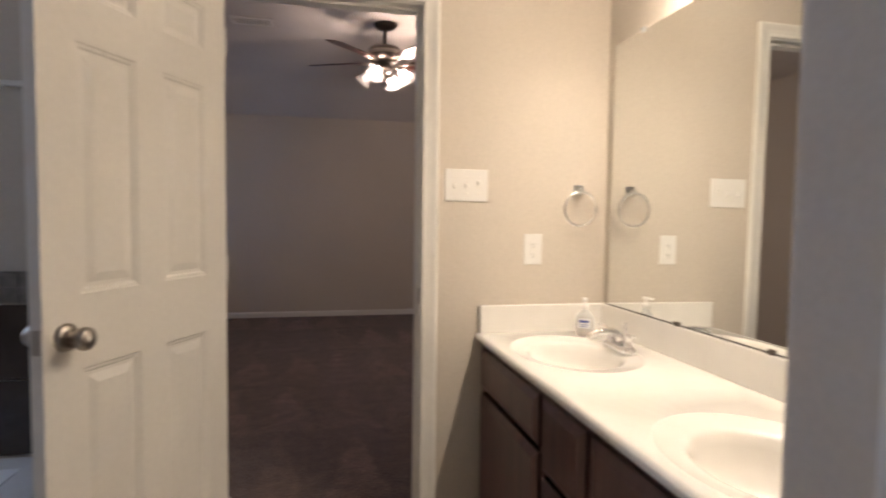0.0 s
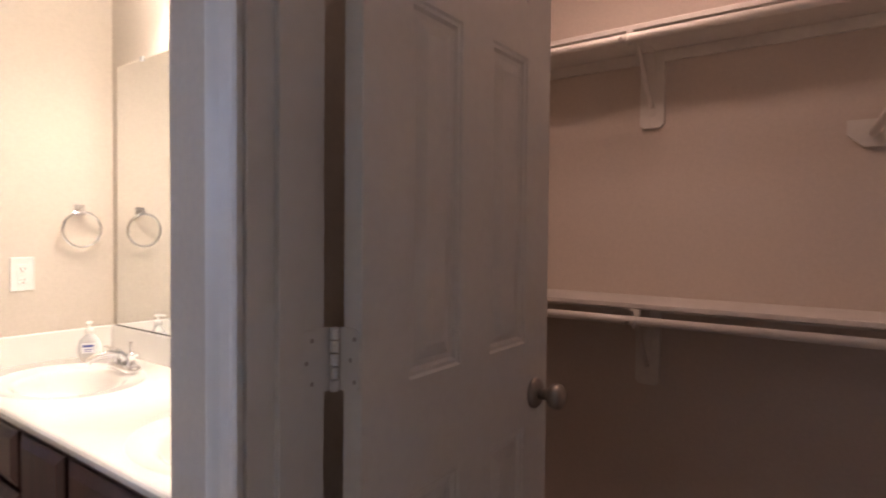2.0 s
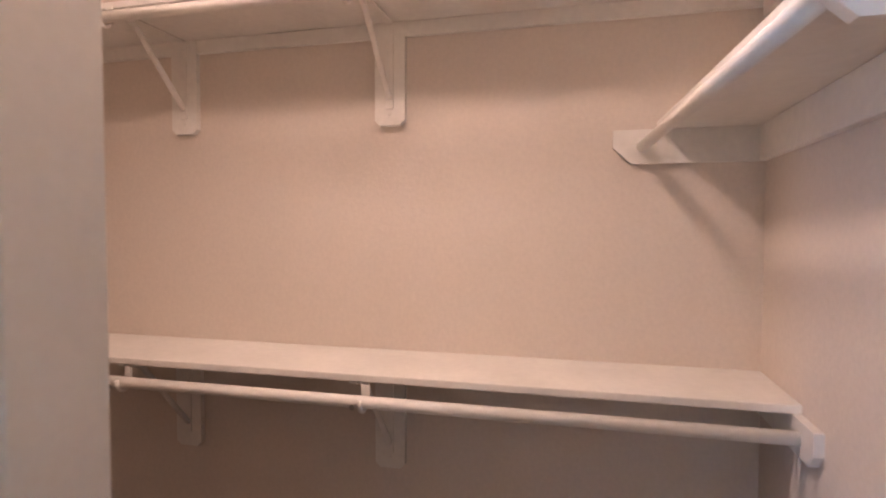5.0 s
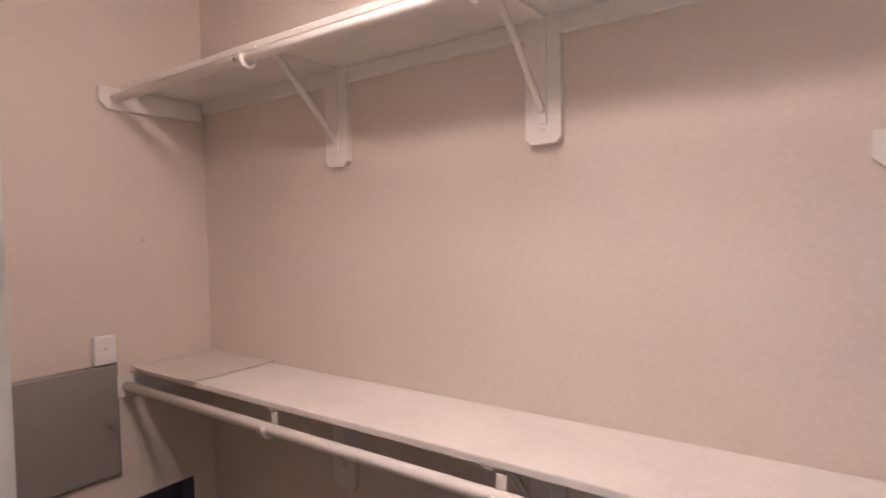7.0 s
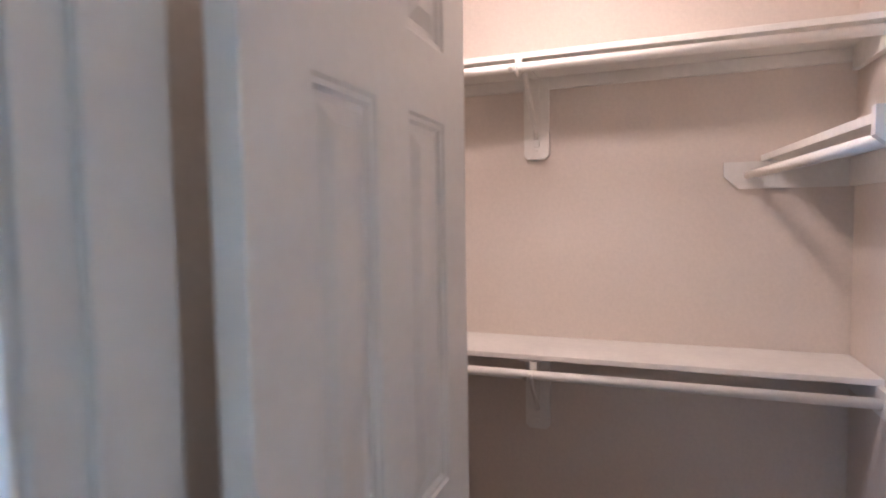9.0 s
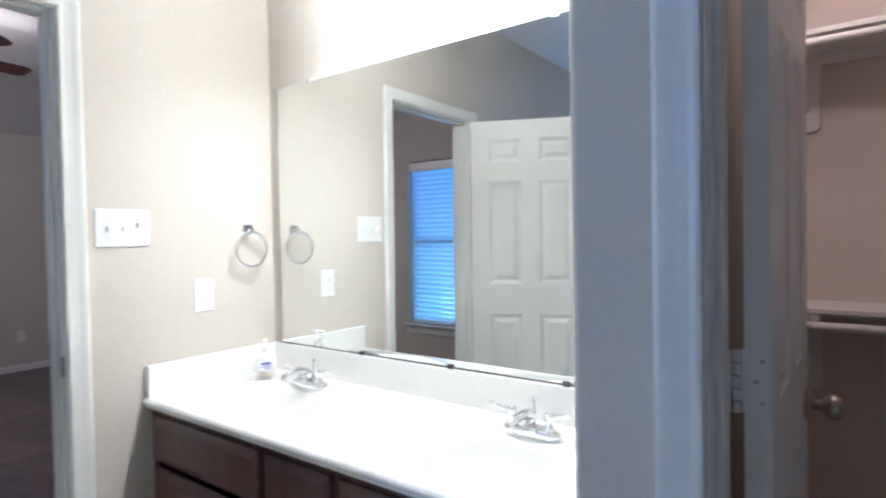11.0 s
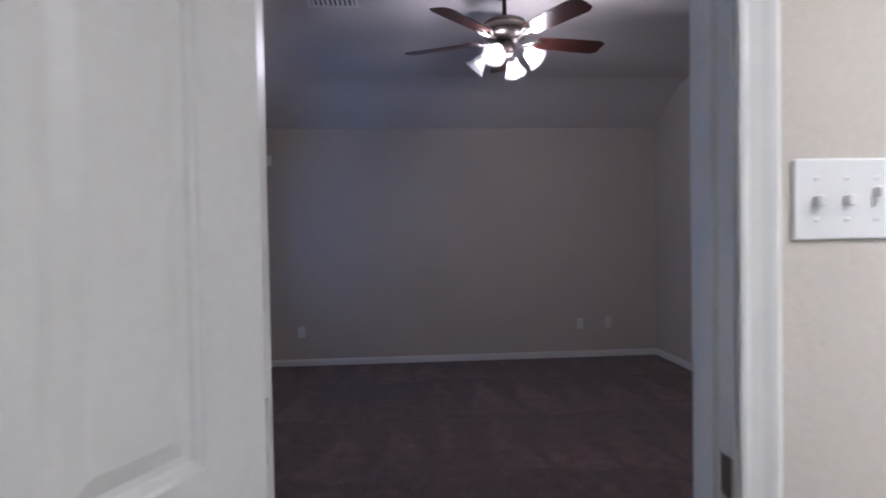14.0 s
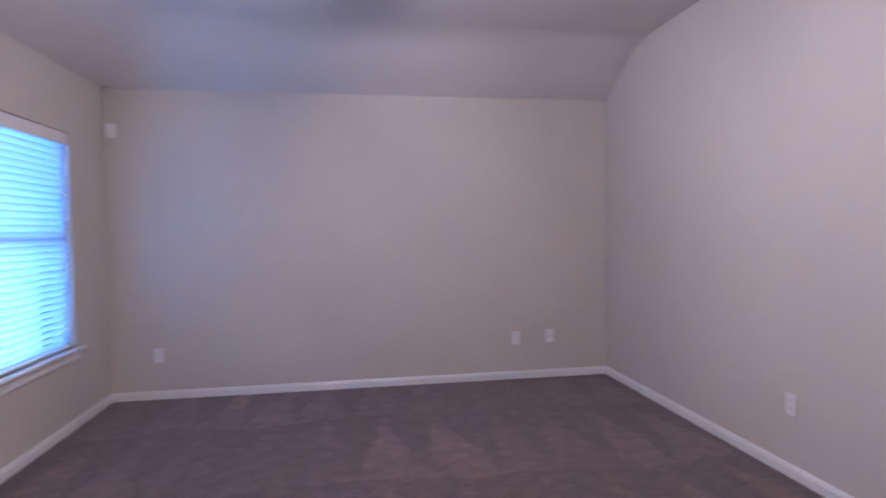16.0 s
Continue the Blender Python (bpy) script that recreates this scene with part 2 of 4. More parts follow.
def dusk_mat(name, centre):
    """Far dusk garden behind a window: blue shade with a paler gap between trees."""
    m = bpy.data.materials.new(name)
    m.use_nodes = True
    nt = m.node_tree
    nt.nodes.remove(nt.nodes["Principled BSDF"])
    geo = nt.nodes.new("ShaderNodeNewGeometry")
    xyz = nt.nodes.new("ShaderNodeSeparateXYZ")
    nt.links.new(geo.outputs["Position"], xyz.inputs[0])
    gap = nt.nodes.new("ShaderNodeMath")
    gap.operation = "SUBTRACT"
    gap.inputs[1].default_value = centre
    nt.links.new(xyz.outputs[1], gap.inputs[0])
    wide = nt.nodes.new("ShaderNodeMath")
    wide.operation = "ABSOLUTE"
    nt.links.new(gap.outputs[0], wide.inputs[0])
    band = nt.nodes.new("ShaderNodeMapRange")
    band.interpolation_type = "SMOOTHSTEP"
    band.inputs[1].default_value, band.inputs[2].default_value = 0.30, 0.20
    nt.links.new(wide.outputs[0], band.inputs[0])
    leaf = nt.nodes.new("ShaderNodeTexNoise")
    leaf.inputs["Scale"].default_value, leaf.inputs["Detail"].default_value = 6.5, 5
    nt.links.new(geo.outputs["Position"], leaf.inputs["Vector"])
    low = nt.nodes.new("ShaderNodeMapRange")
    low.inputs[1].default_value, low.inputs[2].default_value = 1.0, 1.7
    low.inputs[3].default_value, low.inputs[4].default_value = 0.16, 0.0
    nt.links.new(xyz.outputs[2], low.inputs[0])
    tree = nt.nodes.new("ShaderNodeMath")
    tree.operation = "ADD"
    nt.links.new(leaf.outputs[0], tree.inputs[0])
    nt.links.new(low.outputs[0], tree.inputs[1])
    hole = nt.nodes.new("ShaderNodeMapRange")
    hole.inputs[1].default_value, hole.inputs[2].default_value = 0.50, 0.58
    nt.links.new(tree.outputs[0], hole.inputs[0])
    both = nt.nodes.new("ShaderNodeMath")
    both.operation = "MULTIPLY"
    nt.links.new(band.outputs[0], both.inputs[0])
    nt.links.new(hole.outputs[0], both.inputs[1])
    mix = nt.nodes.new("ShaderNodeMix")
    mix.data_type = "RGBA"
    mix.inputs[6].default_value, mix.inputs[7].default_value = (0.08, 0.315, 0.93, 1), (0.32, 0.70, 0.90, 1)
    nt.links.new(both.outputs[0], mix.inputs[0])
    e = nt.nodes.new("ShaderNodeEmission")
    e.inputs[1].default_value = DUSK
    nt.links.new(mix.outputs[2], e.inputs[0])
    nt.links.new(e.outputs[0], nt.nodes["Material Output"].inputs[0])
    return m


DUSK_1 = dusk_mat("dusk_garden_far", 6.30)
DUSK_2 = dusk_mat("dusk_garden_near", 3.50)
GRASS = mat("dark_grass", (0.05, 0.07, 0.03), 0.9, grain=0.3, scale=8)
BAR_SHADE = thin_mat("opal_glass_shade", (0.82, 0.81, 0.77), 0.12, diffuse=0.5)


# ---- mesh helpers ----
def link(name, bm, material, parent=None, label="", smooth=False):
    me = bpy.data.meshes.new(name)
    bm.normal_update()
    bm.to_mesh(me)
    bm.free()
    me.materials.append(material)
    if smooth:
        for p in me.polygons:
            p.use_smooth = True
    o = new(name, me)
    if parent is not None:
        o.parent = parent
    if label:
        o["label"] = label
    return o


def part(name, bm, material, parent, label="", smooth=False):
    return link(name, bm, material, parent, label, smooth)


def empty(name, place, label, category, group="", rz=0.0):
    o = new(name)
    o.location = place
    o.rotation_euler = (0, 0, rz)
    o.empty_display_size = 0.05
    return tagged(o, label, category, group)


def add_box(bm, x0, x1, y0, y1, z0, z1, bevel=0.0, seg=2):
    v = [bm.verts.new((x, y, z)) for z in (z0, z1) for y in (y0, y1) for x in (x0, x1)]
    f = [bm.faces.new([v[i] for i in q]) for q in ((0, 2, 3, 1), (4, 5, 7, 6), (0, 1, 5, 4), (2, 6, 7, 3), (0, 4, 6, 2), (1, 3, 7, 5))]
    if bevel:
        edges = list({e for q in f for e in q.edges})
        bmesh.ops.bevel(bm, geom=edges, offset=bevel, segments=seg, profile=0.5, affect="EDGES")
    return bm


def box(x0, x1, y0, y1, z0, z1, bevel=0.0, seg=2):
    return add_box(bmesh.new(), x0, x1, y0, y1, z0, z1, bevel, seg)


def boxes(rows, bevel=0.0):
    bm = bmesh.new()
    for r in rows:
        add_box(bm, *r, bevel)
    return bm


def add_rings(bm, rings, close_ends=True):
    """Skin a list of closed rings of equal length."""
    vs = [[bm.verts.new(p) for p in r] for r in rings]
    n = len(vs[0])
    for a, b in zip(vs, vs[1:]):
        for i in range(n):
            bm.faces.new((a[i], a[(i + 1) % n], b[(i + 1) % n], b[i]))
    if close_ends:
        bm.faces.new(vs[0][::-1])
        bm.faces.new(vs[-1])
    return bm


def lathe(profile, n=24, m=None, bm=None, close=True):
    """Turned shape from (radius, height) pairs round the local z axis, moved by m."""
    bm = bm or bmesh.new()
    m = m or Matrix.Identity(4)
    rings = [[m @ Vector((r * math.cos(2 * math.pi * i / n), r * math.sin(2 * math.pi * i / n), z)) for i in range(n)] for r, z in profile]
    return add_rings(bm, rings, close)


def tube(points, r, n=10, bm=None):
    """Round bar along a line of points."""
    bm = bm or bmesh.new()
    pts = [Vector(p) for p in points]
    rings = []
    for i, p in enumerate(pts):
        d = (pts[min(i + 1, len(pts) - 1)] - pts[max(i - 1, 0)]).normalized()
        q = d.to_track_quat("Z", "Y").to_matrix()
        rr = r[i] if isinstance(r, (list, tuple)) else r
        rings.append([p + q @ Vector((rr * math.cos(2 * math.pi * k / n), rr * math.sin(2 * math.pi * k / n), 0)) for k in range(n)])
    return add_rings(bm, rings)


def prism(poly, axis, a, b, bm=None):
    """Flat outline pushed along x, y or z from a to b."""
    bm = bm or bmesh.new()
    def at(p, t):
        return {"x": (t, p[0], p[1]), "y": (p[0], t, p[1]), "z": (p[0], p[1], t)}[axis]
    add_rings(bm, [[at(p, a) for p in poly], [at(p, b) for p in poly]])
    bmesh.ops.recalc_face_normals(bm, faces=bm.faces)
    return bm


def structure(name, bm, material, label, category, smooth=False):
    return tagged(link(name, bm, material, None, "", smooth), label, category, "", "structure")


# ---- plan, in metres ----
XM, YB, YB2 = 1.272, 2.37, 2.49        # vanity wall; bath and bedroom faces of the door wall
XF, XF2 = 0.657, 0.78                  # bath and closet faces of the closet wall
YA, YA2 = 0.847, 0.727                 # alcove and closet faces of the return wall
XC, YE, YS = 2.475, 2.08, -0.285       # closet back, end and south walls
XW, XE, YN = -1.354, 2.80, 7.55        # bedroom west, east, north walls
H1, H2, RUN = 2.455, 2.79, 0.60       # bedroom wall height, flat ceiling, width of the sloped border
DL, DR, DH = -0.145, 0.540, 1.998       # bedroom doorway
CL, CR, CH = 0.018, 0.66, 2.035        # closet doorway along y
BW, BS, BH, CZ = -2.5, -1.5, 2.62, 2.44  # bath west and south walls and ceiling; closet ceiling
WY0, WY1, WZ0, WZ1 = 6.0, 6.99, 0.555, 2.02
TX0, TX1, TZ0, TZ1 = -2.40, -1.62, 1.08, 1.98  # window over the tub
WA0, WA1 = 2.88, 3.87                 # second bedroom window

# ---- shell ----
J = 0.02
structure("wall_bedroom_door", boxes([(BW - .12, TX0, YB, YB2, 0, 2.95), (TX1, DL - J, YB, YB2, 0, 2.95), (TX0, TX1, YB, YB2, 0, TZ0), (TX0, TX1, YB, YB2, TZ1, 2.95), (DR + J, XE + .12, YB, YB2, 0, 2.95), (DL - J, DR + J, YB, YB2, DH + J, 2.95)]), WALL, "beige textured wall with the bedroom doorway", "wall")
structure("wall_vanity", box(XM, XM + .12, YA2, YB, 0, 2.7), WALL, "beige textured wall behind the vanity", "wall")
bm = box(XF, XM, YA2, YA, 0, 2.7)
bmesh.ops.bevel(bm, geom=[e for e in bm.edges if all(abs(v.co.x - XF) < 1e-4 and abs(v.co.y - YA) < 1e-4 for v in e.verts)], offset=0.018, segments=5, profile=0.5, affect="EDGES")
structure("wall_alcove_return", bm, WALL, "beige textured wall end with a rounded corner", "wall")
structure("wall_closet_front", boxes([(XF, XF2, BS, CL - J, 0, 2.7), (XF, XF2, CR + J, YA2, 0, 2.7), (XF, XF2, CL - J, CR + J, CH + J, 2.7)]), WALL, "beige textured wall with the closet doorway", "wall")
structure("wall_closet_back", box(XC, XC + .12, YS - .12, YB, 0, 2.7), CLOSET_WALL_LIFTED, "beige textured closet back wall", "wall")
structure("wall_closet_south", box(XF2, XC, YS - .12, YS, 0, 2.7), CLOSET_WALL_LIFTED, "beige textured closet side wall", "wall")
structure("wall_closet_end", boxes([(XM + .12, 2.06, YE, YB, 0, 2.7), (2.387, XC, YE, YB, 0, 2.7), (2.06, 2.387, YE, YB, 0.595, 2.7), (2.06, 2.387, YE, YB, 0, 0.25), (2.06, 2.387, YE + .1, YB, 0.25, 0.595)]), CLOSET_WALL_LIFTED, "beige closet end wall holding the electrical panel", "wall")
structure("wall_bath_west", box(BW - .12, BW, BS, YB, 0, 2.7), WALL, "beige plain bathroom wall", "wall")
structure("wall_bath_south", box(BW - .12, XF, BS - .12, BS, 0, 2.7), WALL, "beige plain bathroom wall", "wall")
structure("wall_bedroom_west", boxes([(XW - .14, XW, YB2, WA0, 0, 2.95), (XW - .14, XW, WA1, WY0, 0, 2.95), (XW - .14, XW, WY1, YN, 0, 2.95)] + [(XW - .14, XW, a, c, u, v) for a, c in ((WA0, WA1), (WY0, WY1)) for u, v in ((0, WZ0), (WZ1, 2.95))]), WALL, "beige textured bedroom wall with a window", "wall")
structure("wall_bedroom_north", box(XW - .14, XE + .12, YN, YN + .12, 0, 2.95), WALL, "beige textured bedroom far wall", "wall")
structure("wall_bedroom_east", box(XE, XE + .12, YB2, YN, 0, 2.95), WALL, "beige textured bedroom side wall", "wall")


def carpet_floor(name, x0, x1, y0, y1, material, label):
    bm = box(x0, x1, y0, y1, -0.1, 0.0)
    return structure(name, bm, material, label, "floor")


carpet_floor("floor_bedroom", XW, XE, YB2 - .06, YN, CARPET, "dark brown cut pile carpet with vacuum marks")
carpet_floor("floor_closet", XF + .06, XC, YS, YE, CARPET, "dark brown closet carpet")
carpet_floor("floor_bath", BW, XF + .06, BS, YB2 - .06, LINO, "beige grey bathroom vinyl floor")
carpet_floor("floor_vanity_alcove", XF + .06, XM, YA, YB, LINO, "beige grey vinyl floor under the vanity")
structure("ceiling_bath", box(BW - .12, XM + .12, BS - .12, YB, BH, BH + .1), CEIL, "off-white textured bathroom ceiling", "ceiling")
structure("ceiling_closet", box(XF2, XC, YS, YE, CZ, CZ + .1), CEIL, "off-white textured closet ceiling", "ceiling")

# bedroom ceiling: flat middle, sloped borders along the west and north walls
bm = bmesh.new()
A = [bm.verts.new(p) for p in ((XW, YB2, H1), (XW, YN, H1), (XE, YN, H1), (XE, YN - RUN, H2), (XE, YB2, H2), (XW + RUN, YB2, H2), (XW + RUN, YN - RUN, H2))]
for q in ((0, 5, 6, 1), (1, 6, 3, 2), (6, 5, 4, 3)):
    bm.faces.new([A[i] for i in q])
bmesh.ops.recalc_face_normals(bm, faces=bm.faces)
inner = [e for e in bm.edges if len(e.link_faces) == 2]
bmesh.ops.bevel(bm, geom=inner, offset=0.18, segments=9, profile=0.5, affect="EDGES")
ext = bmesh.ops.extrude_face_region(bm, geom=bm.faces[:])
bmesh.ops.translate(bm, vec=(0, 0, 0.1), verts=[v for v in ext["geom"] if isinstance(v, bmesh.types.BMVert)])
bmesh.ops.recalc_face_normals(bm, faces=bm.faces)
structure("ceiling_bedroom", bm, CEIL, "off-white textured tray ceiling with sloped edges", "ceiling")

# ---- trim ----
CASING = [(0.0, 0.0), (0.0, 0.009), (0.006, 0.011), (0.014, 0.0105), (0.030, 0.013), (0.042, 0.0165), (0.050, 0.018), (0.056, 0.0165), (0.058, 0.013), (0.058, 0.0)]


def casing_run(p0, p1, out, nrm, m0, m1, bm):
    """Moulding from p0 to p1; out points away from the opening; m0, m1: mitre at the ends."""
    d = (Vector(p1) - Vector(p0)).normalized()
    out, nrm = Vector(out), Vector(nrm)
    r0 = [Vector(p0) + out * u + nrm * w - d * u * m0 for u, w in CASING]
    r1 = [Vector(p1) + out * u + nrm * w + d * u * m1 for u, w in CASING]
    add_rings(bm, [r0, r1])
    bmesh.ops.recalc_face_normals(bm, faces=bm.faces)
    return bm


def door_trim(name, along, face, nrm, a, b, h, label):
    """Casing round an opening in a wall; along is 'x' or 'y', face the wall's plane, nrm its side."""
    def P(u, z):
        return (u, face, z) if along == "x" else (face, u, z)
    n = (0, nrm, 0) if along == "x" else (nrm, 0, 0)
    ua = (-1, 0, 0) if along == "x" else (0, -1, 0)
    ub = (1, 0, 0) if along == "x" else (0, 1, 0)
    r = 0.005
    root = tagged(new(name), label, "door casing", "", "structure")
    part("side_casing", casing_run(P(a - r, 0.0), P(a - r, h + r), ua, n, 0, 1, bmesh.new()), TRIM, root)
    part("side_casing", casing_run(P(b + r, 0.0), P(b + r, h + r), ub, n, 0, 1, bmesh.new()), TRIM, root)
    part("head_casing", casing_run(P(a - r, h + r), P(b + r, h + r), (0, 0, 1), n, 1, 1, bmesh.new()), TRIM, root)
    return root


door_trim("trim_bedroom_door_bath", "x", YB, -1, DL, DR, DH, "white moulded casing round the bedroom doorway")
door_trim("trim_bedroom_door_bedroom", "x", YB2, 1, DL, DR, DH, "white moulded casing on the bedroom side")
door_trim("trim_closet_door_bath", "y", XF, -1, CL, CR, CH, "white moulded casing round the closet doorway")
door_trim("trim_closet_door_closet", "y", XF2, 1, CL, CR, CH, "white moulded casing on the closet side")

# jambs with stops
bm = boxes([(DL - J, DL, YB + .002, YB2 - .002, 0, DH), (DR, DR + J, YB + .002, YB2 - .002, 0, DH), (DL - J, DR + J, YB + .002, YB2 - .002, DH, DH + J)])
add_box(bm, DL, DL + .006, YB + .04, YB + .075, 0, DH - .01)
add_box(bm, DR - .01, DR, YB + .04, YB + .075, 0, DH - .01)
add_box(bm, DL, DR, YB + .04, YB + .075, DH - .01, DH)
jamb = structure("door_frame_bedroom", bm, TRIM, "white painted bedroom door jamb", "door frame")
part("strike_plate", box(DR - .002, DR + .001, YB + .004, YB + .034, .925, .985), NICKEL, jamb, "satin nickel strike plate")
bm = boxes([(XF + .002, XF2 - .002, CL - J, CL, 0, CH), (XF + .002, XF2 - .002, CR, CR + J, 0, CH), (XF + .002, XF2 - .002, CL - J, CR + J, CH, CH + J)])
add_box(bm, XF2 - .08, XF2 - .04, CL, CL + .01, 0, CH - .01)
add_box(bm, XF2 - .08, XF2 - .04, CR - .01, CR, 0, CH - .01)
add_box(bm, XF2 - .08, XF2 - .04, CL, CR, CH - .01, CH)
structure("door_frame_closet", bm, TRIM, "white painted closet door jamb", "door frame")

BASE = [(0, 0), (0.013, 0), (0.013, 0.046), (0.009, 0.055), (0.006, 0.064), (0.0, 0.068)]


def baseboard(name, p0, p1, nrm, label="white moulded baseboard"):
    p0, p1, n = Vector((*p0, 0)), Vector((*p1, 0)), Vector((*nrm, 0))
    bm = bmesh.new()
    add_rings(bm, [[p + n * w + Vector((0, 0, z)) for w, z in BASE] for p in (p0, p1)])
    bmesh.ops.recalc_face_normals(bm, faces=bm.faces)
    return structure(name, bm, TRIM, label, "baseboard")


baseboard("baseboard_north", (XW, YN), (XE, YN), (0, -1))
baseboard("baseboard_west", (XW, YB2 + .0), (XW, YN - .013), (1, 0))
baseboard("baseboard_east", (XE, YB2), (XE, YN - .013), (-1, 0))
baseboard("baseboard_south_1", (XW + .013, YB2), (DL - .064, YB2), (0, 1))
baseboard("baseboard_south_2", (DR + .064, YB2), (XE - .013, YB2), (0, 1))
baseboard("baseboard_bath_door_wall", (DR + .064, YB), (0.80, YB), (0, -1))
baseboard("baseboard_bath_door_wall_2", (-.5, YB), (DL - .064, YB), (0, -1))
baseboard("baseboard_closet_front", (XF, BS), (XF, CL - .064), (-1, 0))
baseboard("baseboard_return", (XF, CR + .064), (XF, YA - .02), (-1, 0))
baseboard("baseboard_closet_back", (XC, YS + .2), (XC, YE), (-1, 0))
baseboard("baseboard_closet_end", (XM + .12, YE), (XC - .013, YE), (0, -1))


# ---- doors ----
def six_panel_leaf(w, h, t):
    """Moulded six-panel leaf: hinge edge at x = 0, thickness from y = 0 to -t."""
    stile, mull = 0.105, 0.10
    pw = (w - 2 * stile - mull) / 2
    us = [0, stile, stile + pw, stile + pw + mull, w - stile, w]
    vs = [0, 0.215, 0.862, 1.04, 1.63, 1.742, h - 0.108, h]
    bm = bmesh.new()
    for side in (0, 1):
        y0, s = (0.0, -1) if side == 0 else (-t, 1)
        def P(u, v, dep):
            return bm.verts.new((u, y0 + s * dep, v))
        for i in range(5):
            for k in range(7):
                a, b, c, d = us[i], us[i + 1], vs[k], vs[k + 1]
                if i in (1, 3) and k in (1, 3, 5):
                    rings = [(0, 0), (0.004, 0.004), (0.010, 0.0045), (0.015, 0.010), (0.024, 0.0105), (0.046, 0.003)]
                    last = None
                    for ins, dep in rings:
                        cur = [P(a + ins, c + ins, dep), P(b - ins, c + ins, dep), P(b - ins, d - ins, dep), P(a + ins, d - ins, dep)]
                        if last:
                            for q in range(4):
                                bm.faces.new((last[q], last[(q + 1) % 4], cur[(q + 1) % 4], cur[q]))
                        last = cur
                    bm.faces.new(last)
                else:
                    bm.faces.new((P(a, c, 0), P(b, c, 0), P(b, d, 0), P(a, d, 0)))
    for x in (0, w):
        bm.faces.new([bm.verts.new(p) for p in ((x, 0, 0), (x, -t, 0), (x, -t, h), (x, 0, h))])
    for z in (0, h):
        bm.faces.new([bm.verts.new(p) for p in ((0, 0, z), (w, 0, z), (w, -t, z), (0, -t, z))])
    bmesh.ops.remove_doubles(bm, verts=bm.verts, dist=1e-5)
    bmesh.ops.recalc_face_normals(bm, faces=bm.faces)
    return bm


def knob_set(parent, x, z, t):
    for y, s in ((0.0, 1), (-t, -1)):
        m = Matrix.Translation((x, y, z)) @ Matrix.Rotation(radians(-90 * s), 4, "X")
        rose = part("rose", lathe([(0.0, 0), (0.033, 0), (0.033, 0.004), (0.028, 0.010), (0.016, 0.014), (0.0, 0.015)], 28, m), NICKEL, parent, "satin nickel rose", True)
        part("knob", lathe([(0.0, 0.010), (0.012, 0.012), (0.011, 0.028), (0.016, 0.034), (0.024, 0.040), (0.0275, 0.050), (0.026, 0.060), (0.018, 0.067), (0.0, 0.069)], 28, m), NICKEL, parent, "satin nickel round knob", True)


def hinge(parent, z, side, jamb):
    """Butt hinge at the leaf's hinge edge; side: y of the knuckle, jamb: the plate on the jamb, or None."""
    pin = -.010 if jamb else -.008
    bm = bmesh.new()
    for k in range(5):
        lathe([(0, z - .046 + k * .0185), (.0052, z - .046 + k * .0185), (.0068, z - .0448 + k * .0185), (.0068, z - .0305 + k * .0185), (.0052, z - .0293 + k * .0185), (0, z - .0293 + k * .0185)], 14, Matrix.Translation((pin, side, 0)), bm)
    part("hinge_barrel", bm, TRIM, parent, "white painted hinge barrel")
    bm = rounded_plate(-T + .002, .004, z, .045)
    bmesh.ops.transform(bm, matrix=Matrix(((0, 0, -1, 0), (1, 0, 0, 0), (0, 1, 0, 0), (0, 0, 0, 1))), verts=bm.verts)
    bmesh.ops.recalc_face_normals(bm, faces=bm.faces)
    plate = part("hinge_plate", bm, TRIM, parent, "white painted hinge plate")
    for dy, dz in ((-.024, -.030), (-.016, 0), (-.024, .030)):
        part("screw", lathe([(0, .0022), (.0028, .0022), (.0036, .0034), (0, .0040)], 8, Matrix.Translation((0, dy, z + dz)) @ Matrix.Rotation(radians(-90), 4, "Y")), SCREW, plate, "paint-filled screw head")
    if jamb:
        x0, x1, y0 = jamb
        bm = rounded_plate(x0, x1, z, .045, True)
        bmesh.ops.transform(bm, matrix=Matrix(((1, 0, 0, 0), (0, 0, -1, y0), (0, 1, 0, 0), (0, 0, 0, 1))), verts=bm.verts)
        bmesh.ops.recalc_face_normals(bm, faces=bm.faces)
        plate = part("hinge_plate", bm, TRIM, parent, "white painted hinge plate")
        for dx, dz in ((.020, -.030), (.010, 0), (.020, .030)):
            part("screw", lathe([(0, .0022), (.0028, .0022), (.0036, .0034), (0, .0040)], 8, Matrix.Translation((x0 + dx, y0, z + dz)) @ Matrix.Rotation(radians(90), 4, "X")), SCREW, plate, "paint-filled screw head")


def rounded_plate(a, b, z, h, left=True):
    """Plate from a to b, rounded at its far end, 3 mm thick."""
    r = .014
    rim = [(b, z - h), (b, z + h)]
    for k in range(7):
        t = math.pi / 2 * (1 + k / 6)
        rim.append((a + r + r * math.cos(t), z + h - r + r * math.sin(t)))
    for k in range(7):
        t = math.pi * (1 + k / 12)
        rim.append((a + r + r * math.cos(t), z - h + r + r * math.sin(t)))
    bm = bmesh.new()
    lo = [bm.verts.new((x, y, 0)) for x, y in rim]
    hi = [bm.verts.new((x, y, .003)) for x, y in rim]
    bm.faces.new(lo)
    bm.faces.new(hi)
    for i in range(len(rim)):
        k = (i + 1) % len(rim)
        bm.faces.new((lo[i], lo[k], hi[k], hi[i]))
    return bm


LEAF_W, T = 0.685, 0.035
